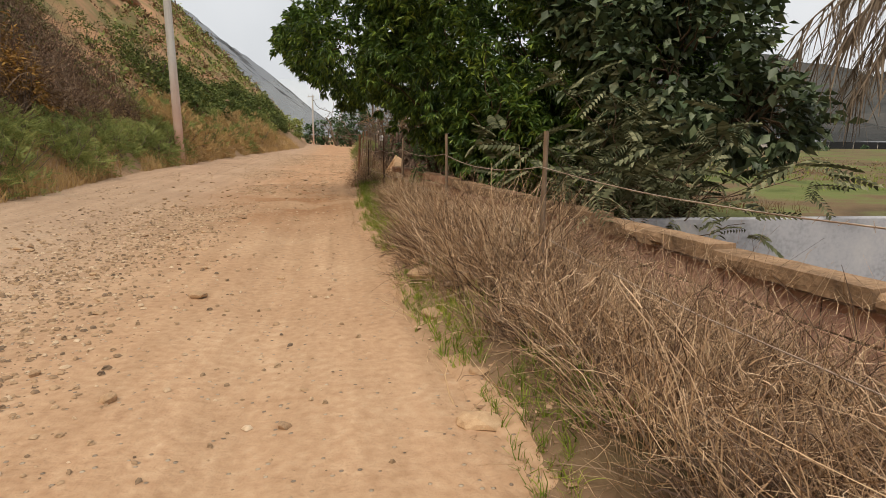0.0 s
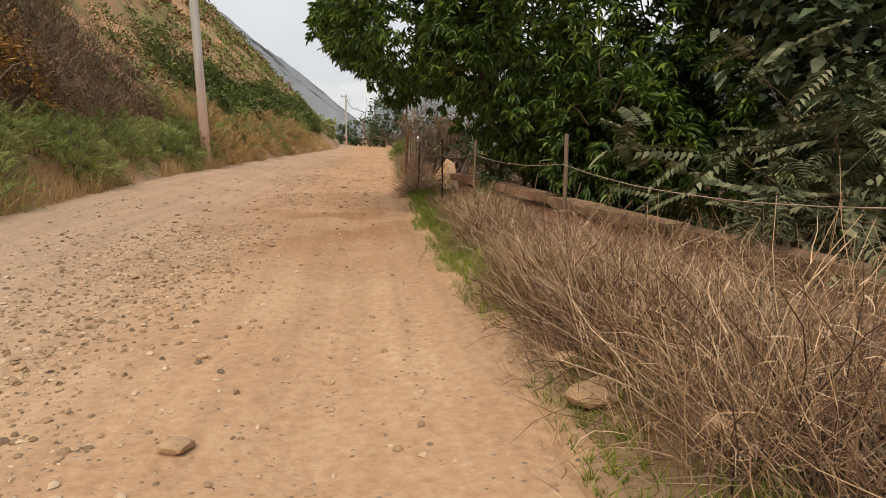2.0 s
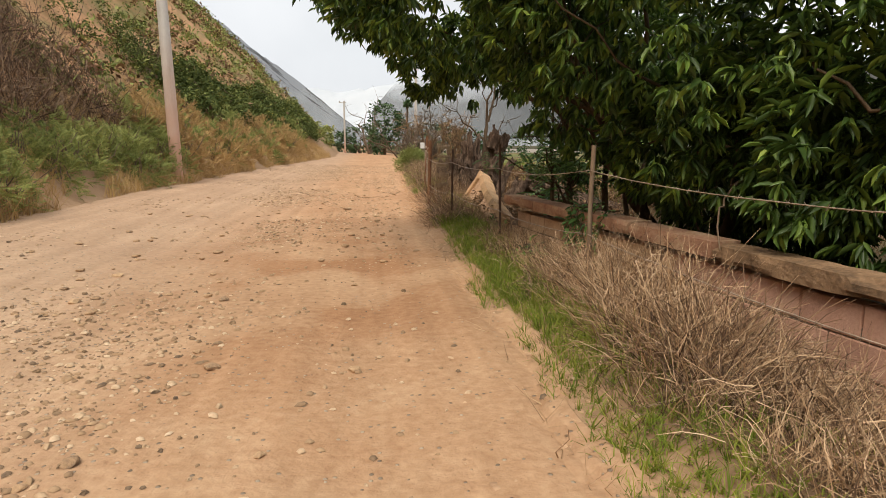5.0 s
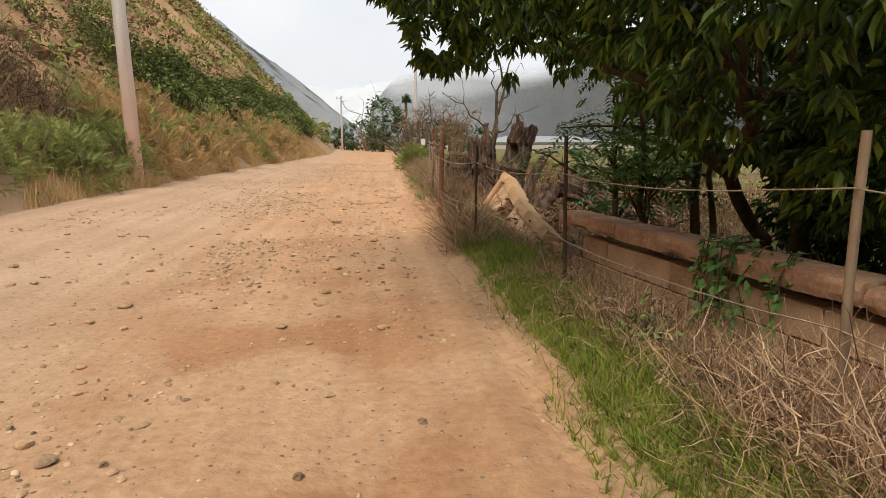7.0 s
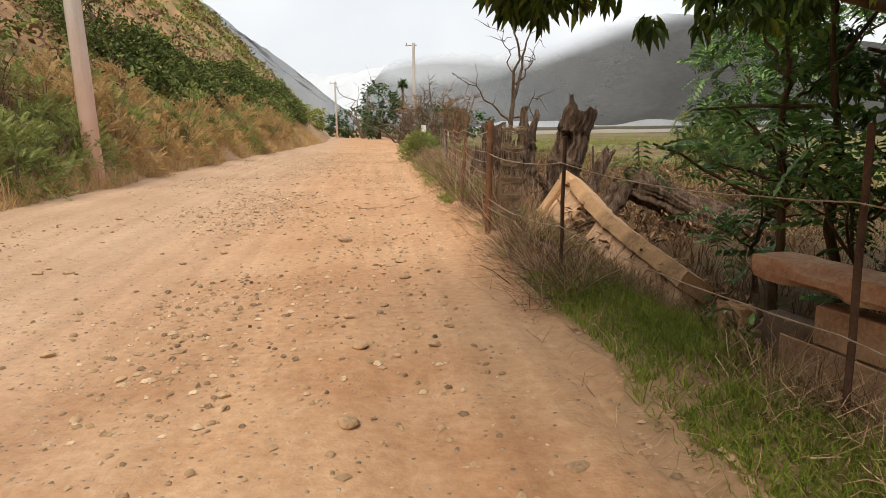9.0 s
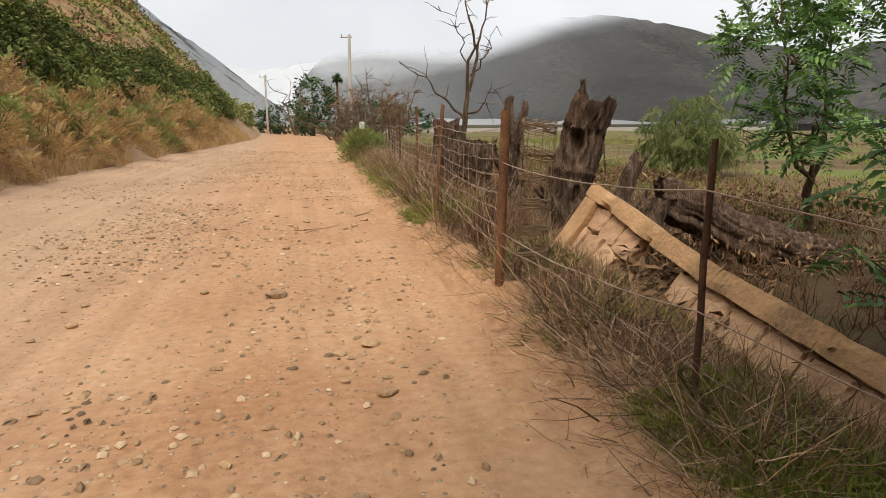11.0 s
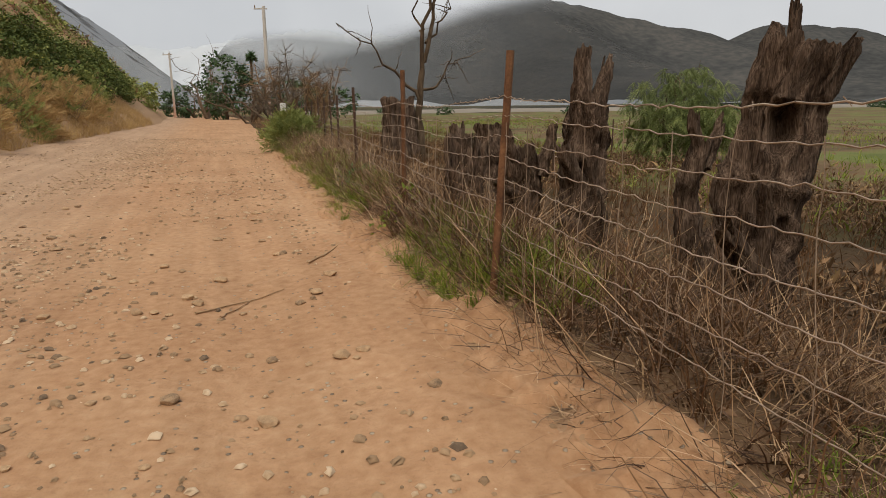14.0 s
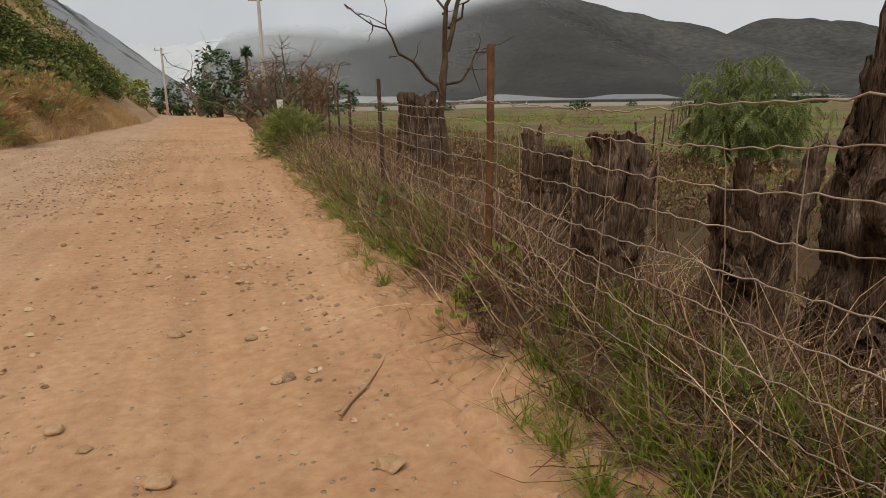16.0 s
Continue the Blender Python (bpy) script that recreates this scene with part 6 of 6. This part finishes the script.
def mound(x, y):
    """How high the dead brush stands between the road and the wall."""
    along = np.interp(y, [-2, 4, 4.8, 5.5, 7, 7.6, 8.4, 9.0, 10.7, 11.4, 12.2, 14.6], [0.76, 0.74, 0.58, 0.68, 0.66, 0.46, 0.42, 0.66, 0.66, 0.38, 0.24, 0.2])
    lip = np.interp(y, [3.2, 4.8, 6.8, 8.2], [0.25, 0.05, 0.05, 0.3])
    across = 0.35 + 0.65 * ease(0, 0.55, x - right_edge(y) - lip)
    return along * across * (0.85 + 0.4 * wave2(x, y, 0.8, 905))


def verge_brush():
    """Mounds of dead, tangled bramble: fountains of arching stems with a web of fine twigs."""
    rng = np.random.default_rng(906)
    def off_wall(x, y):
        return np.abs(x - (wall_x(y) + 0.06)) > 0.17
    # the darkest stems carry the shade of the brush's depth in their colour
    for n, mat, wide, lean, label in [(17000, DARKBRAMBLE, 0.005, 0.8, "dark dead stems standing for shade deep in the brush by the wall"), (20000, BRAMBLE, 0.0042, 0.6, "tangled pinkish-brown dry brush between road and wall"), (6000, DRYGRASS, 0.0036, 0.5, "pale straw stalks standing in the dry brush")]:
        m = n // 38
        cy = rng.uniform(-1.6, 14.6, m)
        cx = right_edge(cy) + np.interp(cy, [3.2, 4.8, 6.8, 8.2], [0.42, 0.22, 0.2, 0.45]) + 1.6 * rng.uniform(0, 1, m)
        pick = rng.integers(0, m, n)
        off = rng.normal(0, 0.09, (n, 2))
        x, y = cx[pick] + off[:, 0], cy[pick] + off[:, 1]
        keep = off_wall(x, y) & (x < wall_x(y) + 0.5)
        x, y, off = x[keep], y[keep], off[keep]
        k = len(x)
        root = np.stack([x, y, ground_height(x, y) - 0.03], 1)
        ln = mound(x, y) * rng.uniform(0.7, 1.55, k)
        s = Soup()
        arching(s, root, off + rng.normal(0, 0.05, (k, 2)), ln, np.abs(rng.normal(lean, 0.32, k)), wide * rng.uniform(0.5, 1.3, k), rng, 0.28)
        tagged(link("dry_brush", s.mesh("dry_brush"), mat), label, "brush", kind="stuff")
    n = 20000
    y = rng.uniform(-1.6, 14.2, n)
    x = right_edge(y) + 0.4 + 1.5 * rng.uniform(0, 1, n)
    keep = off_wall(x, y) & (x < wall_x(y) + 0.35)
    x, y = x[keep], y[keep]
    k = len(x)
    root = np.stack([x, y, ground_height(x, y) + mound(x, y) * rng.uniform(0.05, 1.0, k) ** 0.8], 1)
    s = Soup()
    arching(s, root, rng.normal(0, 1, (k, 2)), rng.uniform(0.08, 0.32, k), rng.uniform(0.3, 2.3, k), 0.0024 * rng.uniform(0.6, 1.5, k), rng, 0.35, 3, 0.7)
    tagged(link("dry_brush", s.mesh("dry_brush"), BRAMBLE), "web of fine dry twigs through the brush", "brush", kind="stuff")


verge_brush()


def fence_brush():
    """Wiry dead stems tangled under the mesh fence, and litter fallen on the verge."""
    rng = np.random.default_rng(941)
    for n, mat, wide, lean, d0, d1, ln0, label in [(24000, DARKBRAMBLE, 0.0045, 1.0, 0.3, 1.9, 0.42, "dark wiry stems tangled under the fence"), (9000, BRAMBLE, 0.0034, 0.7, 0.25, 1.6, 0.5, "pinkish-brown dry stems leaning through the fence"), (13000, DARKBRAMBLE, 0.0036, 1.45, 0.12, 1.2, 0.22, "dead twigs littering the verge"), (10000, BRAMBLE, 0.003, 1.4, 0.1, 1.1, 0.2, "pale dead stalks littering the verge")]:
        m = n // 22
        cy = 16.2 + 24 * rng.uniform(0, 1, m) ** 1.3
        cx = right_edge(cy) + d0 + (d1 - d0) * rng.uniform(0, 1, m)
        pick = rng.integers(0, m, n)
        off = rng.normal(0, 0.1, (n, 2))
        x, y = cx[pick] + off[:, 0], cy[pick] + off[:, 1]
        keep = (y > 15.2) | (np.abs(x - wall_x(y) - 0.06) > 0.2)
        x, y, off = x[keep], y[keep], off[keep]
        k = len(x)
        root = np.stack([x, y, ground_height(x, y) + 0.005], 1)
        s = Soup()
        arching(s, root, off + rng.normal(0, 0.06, (k, 2)), ln0 * rng.uniform(0.5, 1.5, k) * low_by_slab(x, y), np.abs(rng.normal(lean, 0.3, k)), wide * rng.uniform(0.5, 1.3, k), rng, 0.25 if lean < 1.2 else 0.04, 4, 0.45)
        tagged(link("dry_brush", s.mesh("dry_brush"), mat), label, "brush", kind="stuff")


fence_brush()


def slope_brush():
    """Tangled leafless brown brush covering the foot of the hillside."""
    rng = np.random.default_rng(931)
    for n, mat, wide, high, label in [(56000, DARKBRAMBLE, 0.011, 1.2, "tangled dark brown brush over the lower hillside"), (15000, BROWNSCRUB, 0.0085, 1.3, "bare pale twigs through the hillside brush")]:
        y = rng.uniform(9, 33, n)
        d = 1.5 + 10.5 * rng.uniform(0, 1, n) ** 1.2
        x = left_edge(y) - d
        thick = 0.7 * wave2(x, y, 2.6, 932) + 1.0 * ease(29, 24, y) * ease(12.5, 8, d)
        keep = thick > 0.3
        x, y = x[keep], y[keep]
        k = len(x)
        tall = 0.9 + 0.5 * wave2(x, y, 1.5, 933)
        root = np.stack([x, y, ground_height(x, y) + high * tall * rng.uniform(0, 1, k) ** 1.4 - 0.05], 1)
        s = Soup()
        arching(s, root, rng.normal(0, 1, (k, 2)), rng.uniform(0.3, 1.0, k), rng.uniform(0.2, 1.7, k), wide * rng.uniform(0.5, 1.4, k), rng, 0.45, 3, 0.6)
        tagged(link("hillside_brush", s.mesh("hillside_brush"), mat), label, "brush", kind="stuff")


slope_brush()
grass_patch("dry_grass", "fallen pale stalks lying over the verge", DRYGRASS, 34000, -1.0, 40, -0.08, 1.7, 0.3, 0.0022, 1.3, rng, 0.2, 0.3, -0.6, seed=916, dense=1.1)
grass_patch("dry_grass", "dead grass and weeds matted under the fence", DRYGRASS, 13000, 9.0, 19.5, 0.8, 1.6, 0.36, 0.0024, 0.8, rng, 0.6, 0.3, -0.45, seed=921, tall=low_by_slab)
grass_patch("dry_grass", "brown dead grass standing along the mesh fence", BROWNGRASS, 40000, 17.5, 40, 0.3, 1.9, 0.42, 0.0026, 0.55, rng, 0.8, 0.3, -0.7, seed=931, dense=1.1, tall=low_by_slab)
grass_patch("dry_grass", "straw-coloured stalks along the mesh fence", DRYGRASS, 9000, 17.5, 38, 0.2, 1.7, 0.55, 0.0022, 0.7, rng, 0.9, 0.35, -0.5, seed=936, tall=low_by_slab)
grass_patch("dry_grass", "short brown grass along the far fence", REDGRASS, 16000, 38, 75, 0.2, 3.0, 0.4, 0.006, 0.5, rng, 0.5, 0.5, -0.7, seed=938)
grass_patch("green_grass", "short fresh green grass along the road edge", GREENGRASS, 26000, -0.5, 12, 0.02, 0.6, 0.13, 0.0026, 0.5, rng, 0.5, 0.1, -0.3, 0.6, seed=941)
grass_patch("green_grass", "short green grass on the verge by the broken wall", GREENGRASS, 66000, 9.6, 17.0, 0.2, 0.8, 0.09, 0.0028, 0.5, rng, 0.6, 0.0, -0.45, 0.5, seed=951)
grass_patch("green_grass", "sparse green grass on the verge by the broken wall", GREENGRASS, 44000, 7.5, 20.0, 0.15, 1.2, 0.14, 0.0028, 0.6, rng, 0.6, 0.12, -0.25, 0.6, seed=956)
grass_patch("dry_grass", "wiry dead stalks and litter before the fallen wall", DRYGRASS, 9000, 11.5, 20.5, 0.65, 1.35, 0.3, 0.002, 1.0, rng, 0.5, 0.16, -0.4, 0.6, seed=957)
grass_patch("dry_grass", "brown twiggy weeds before the fallen wall", REDGRASS, 12000, 11.5, 21.0, 0.75, 1.35, 0.26, 0.0022, 0.8, rng, 0.8, 0.2, -0.3, 0.6, seed=958)
grass_patch("green_grass", "tufts of green grass at the foot of the fence", GREENGRASS, 90000, 18.5, 46, 0.06, 0.8, 0.26, 0.003, 0.5, rng, 0.7, 0.25, -0.15, 0.9, seed=961)
grass_patch("pasture_grass", "brown grass of the near pasture", BROWNGRASS, 80000, 14, 60, 1.3, 12, 0.4, 0.004, 0.5, rng, 0.5, 0.5, -0.7, 2.0, seed=971, dense=1.6)
grass_patch("pasture_grass", "green grass of the pasture", GREENGRASS, 46000, 20, 90, 3, 34, 0.3, 0.01, 0.5, rng, 0.5, 0.7, 0.0, 5.0, seed=981)


def bank_grass():
    rng = np.random.default_rng(990)
    n = 30000
    y = 6 + 64 * rng.uniform(0, 1, n) ** 1.3
    x = left_edge(y) + 0.08 - 2.5 * rng.uniform(0, 1, n) ** 1.2
    keep = wave2(x, y, 1.2, 991) > -0.5
    x, y = x[keep], y[keep]
    root = np.stack([x, y, ground_height(x, y) - 0.02], 1)
    k = len(x)
    s = Soup()
    blades(s, root, 0.45 * rng.uniform(0.4, 1.3, k), np.abs(rng.normal(0.4, 0.3, k)), 0.008 * rng.uniform(0.6, 1.4, k), rng, 0.4)
    tagged(link("bank_grass", s.mesh("bank_grass"), DRYBUSH), "reddish dry grass on the roadside bank", "grass", kind="stuff")


bank_grass()


shrub("brush_pile", (2.5, 18.3), (0.5, 1.0, 0.4), BROWNSCRUB, SLIM_V, LEAF_F, 0.14, "heap of dead brown twigs under the fallen wall", 995, 90, 8, 0.2, category="brush")
shrub("brush_pile", (2.45, 16.6), (0.4, 0.8, 0.3), BROWNSCRUB, SLIM_V, LEAF_F, 0.12, "heap of dead brown twigs under the fallen wall", 997, 90, 8, 0.2, category="brush")

# ---- small green bushes by the fence, weeds and sticks ----
shrub("green_bush", (2.15, 37.2), (0.85, 0.95, 0.95), SAGELEAF, FEATHER_V, FEATHER_F, 0.22, "round grey-green bush at the road's edge", 1001, 110, 6, -0.5)
shrub("green_bush", (2.7, 42.5), (0.7, 0.9, 0.7), SAGELEAF, FEATHER_V, FEATHER_F, 0.22, "round grey-green bush at the road's edge", 1003, 90, 6, -0.5)
for i, (x, y, k) in enumerate([(1.62, 24.6, 0.3), (1.72, 27.2, 0.32), (1.95, 30.0, 0.35), (1.7, 12.4, 0.25), (1.75, 13.0, 0.22), (1.95, 15.2, 0.2), (2.0, 33.5, 0.4)]):
    shrub("weed", (x, y), (k, k, k * 0.8), PINNATEGREEN if i % 2 else GREENGRASS, LEAF_V, LEAF_F, 0.07, "small leafy green weed by the fence", 1011 + i, 150, 5, -0.3, "weeds by the fence")


def build_wall_vine():
    """A leafy creeper hanging over the coping."""
    rng = np.random.default_rng(1021)
    t = thing("creeper", (0, 0, 0), "green leafy creeper hanging over the wall's coping", "vine")
    wood, foliage = Soup(), Soup()
    for k in range(11):
        y0 = 12.55 + rng.normal(0, 0.22)
        x0 = wall_x(y0)
        drop = rng.uniform(0.15, 0.5)
        line = np.array([(x0 + 0.3, y0 + 0.1, 0.45), (x0 + 0.15, y0 + 0.05, 0.68), (x0 - 0.06, y0, 0.69), (x0 - 0.15, y0 - 0.05, 0.6 - drop * 0.4), (x0 - 0.17, y0 - 0.12, 0.6 - drop)]) + rng.normal(0, 0.02, (5, 3))
        tube(wood, line, [0.006, 0.003], 4)
        u = rng.uniform(0.3, 1, 26)
        p = np.stack([np.interp(u, np.linspace(0, 1, 5), line[:, i]) for i in range(3)], 1)
        d = np.stack([rng.normal(-0.8, 0.4, 26), rng.normal(-0.3, 0.6, 26), rng.normal(-0.5, 0.5, 26)], 1)
        place(foliage, LEAF_V, LEAF_F, p + rng.normal(0, 0.02, p.shape), frames(d, rng.uniform(-0.8, 0.8, 26)), rng.uniform(0.05, 0.1, 26))
    part("stem", wood, BARK, t)
    part("foliage", foliage, PINNATEGREEN, t)


build_wall_vine()


def build_stick(a, b, r, seed, label):
    t = Soup()
    line = bent(a, b, 10, 0.03, seed)
    line[:, 2] = road_height(line[:, 0], line[:, 1]) + r + 0.003
    tube(t, line, [r, r * 0.5], 5, 0.1, seed)
    tagged(link("stick", t.mesh("stick"), DRYGRASS), label, "stick", "sticks on the road")


build_stick((0.62, 23.95, 0), (1.1, 24.7, 0), 0.009, 1031, "pale dry stick lying on the road")
build_stick((-0.25, 22.9, 0), (0.35, 23.3, 0), 0.007, 1032, "dry forked twig lying on the road")
build_stick((-0.1, 22.8, 0), (0.1, 23.15, 0), 0.006, 1033, "dry forked twig lying on the road")

# ---- stones ----
rng = random.Random(1040)
PLACED = [(-0.41, 19.67, 0.2), (0.25, 15.67, 0.1), (-0.22, 15.72, 0.12), (-0.54, 4.65, 0.17), (0.99, 4.04, 0.09), (-1.21, 7.08, 0.13), (-1.24, 8.85, 0.1), (1.03, 5.28, 0.14), (1.33, 3.63, 0.2), (1.31, 1.87, 0.24), (1.93, 1.72, 0.22), (1.79, 2.47, 0.13), (1.43, 2.46, 0.13), (1.42, 5.2, 0.2), (1.42, 4.81, 0.32), (1.78, 4.18, 0.3), (-0.31, 23.23, 0.11), (0.47, 24.46, 0.1), (0.53, 26.9, 0.12), (0.41, 22.9, 0.09), (-0.5, 24.28, 0.1), (1.05, 8.23, 0.12), (-1.88, 14.44, 0.14), (-0.51, 13.6, 0.1), (0.72, 23.5, 0.13), (1.2, 22.44, 0.16), (1.07, 24.9, 0.1), (1.05, 19.07, 0.14), (-0.35, 21.6, 0.11), (-0.6, 23.0, 0.1), (1.3, 20.6, 0.12), (1.25, 18.2, 0.13)]
for i, (x, y, s) in enumerate(PLACED):
    ob = stone_object("stone", s, i, STONE)
    ob.location = (x, y, float(ground_height(x, y)) + 0.12 * s)
    ob.rotation_euler = (0, 0, rng.uniform(0, 6))
    tagged(ob, "large tan stone at the verge" if s > 0.25 else "loose tan stone on the dirt road", "stone", "loose stones")
for i in range(340):
    y = 0.5 + 33 * rng.random() ** 0.85
    x = rng.uniform(-3.8, float(right_edge(y)))
    if x > -0.9 and y < 14 and rng.random() < 0.7:
        x -= 2.2
    s = 0.045 + 0.085 * rng.random() ** 2.2
    ob = stone_object("stone", s, i + 3, STONE)
    ob.location = (x, y, float(road_height(x, y)) + 0.1 * s)
    ob.rotation_euler = (0, 0, rng.uniform(0, 6))
    tagged(ob, "small loose stone on the dirt road", "stone", "loose stones")


def build_gravel():
    """Loose pebbles, thicker in the gravelled wheel track."""
    rng = np.random.default_rng(1060)
    tv = np.array([(0.5, 0, 0), (0, 0.45, 0.05), (-0.5, 0.05, 0), (0, -0.5, 0), (0.25, 0.2, 0.3), (-0.2, 0.2, 0.32), (-0.2, -0.2, 0.3), (0.2, -0.22, 0.28)])
    tf = np.array([(0, 1, 5, 4), (1, 2, 6, 5), (2, 3, 7, 6), (3, 0, 4, 7), (4, 5, 6, 7)])
    n = 48000
    y = -0.5 + 50 * rng.uniform(0, 1, n) ** 1.25
    x = rng.normal(-1.9, 0.75, n)
    loose = rng.uniform(0, 1, n) < np.where(y < 13, 0.25, 0.6)
    x[loose] = rng.uniform(-4.5, 1.4, loose.sum())
    edge = rng.uniform(0, 1, n) < 0.05
    x[edge] = right_edge(y[edge]) - 0.1 + rng.normal(0, 0.28, edge.sum())
    thin = (x > -0.9) & (y < 13) & (rng.uniform(0, 1, n) < 0.6)
    keep = ~thin & (x < right_edge(y) + 0.4) & (x > left_edge(y)) & (wave2(x, y * 0.4, 1.1, 1061) + 0.25 * rng.normal(0, 1, n) > -0.15)
    x, y = x[keep], y[keep]
    k = len(x)
    size = 0.012 + 0.05 * rng.uniform(0, 1, k) ** 2.5
    pos = np.stack([x, y, ground_height(x, y) + 0.05 * size], 1)
    th = rng.uniform(0, 6.28, k)
    rot = np.zeros((k, 3, 3))
    rot[:, 0, 0], rot[:, 0, 1], rot[:, 1, 0], rot[:, 1, 1], rot[:, 2, 2] = np.cos(th), -np.sin(th), np.sin(th), np.cos(th), 1
    s = Soup()
    place(s, tv, tf, pos, rot, size[:, None] * np.stack([rng.uniform(0.7, 1.4, k), rng.uniform(0.7, 1.2, k), rng.uniform(0.5, 1.1, k)], 1))
    tagged(link("gravel", s.mesh("gravel"), GRIT), "loose grey and tan gravel over the road", "gravel", kind="stuff")
    # crumbled earth along the right edge
    n = 8000
    y = rng.uniform(-0.5, 38, n)
    x = right_edge(y) + rng.normal(0.05, 0.22, n)
    keep = wave2(x, y, 0.7, 1065) > -0.4
    x, y = x[keep], y[keep]
    k = len(x)
    size = (0.009 + 0.042 * rng.uniform(0, 1, k) ** 3.4) * (1 + 0.2 * ease(14, 18, y))
    th = rng.uniform(0, 6.28, k)
    rot = np.zeros((k, 3, 3))
    rot[:, 0, 0], rot[:, 0, 1], rot[:, 1, 0], rot[:, 1, 1], rot[:, 2, 2] = np.cos(th), -np.sin(th), np.sin(th), np.cos(th), 1
    s = Soup()
    place(s, tv, tf, np.stack([x, y, ground_height(x, y) + 0.05 * size], 1), rot, size[:, None] * np.stack([rng.uniform(0.8, 1.6, k), rng.uniform(0.7, 1.2, k), rng.uniform(0.35, 0.9, k)], 1))
    tagged(link("earth_clods", s.mesh("earth_clods"), CLOD), "crumbled tan earth along the road's edge", "earth", kind="stuff")


build_gravel()
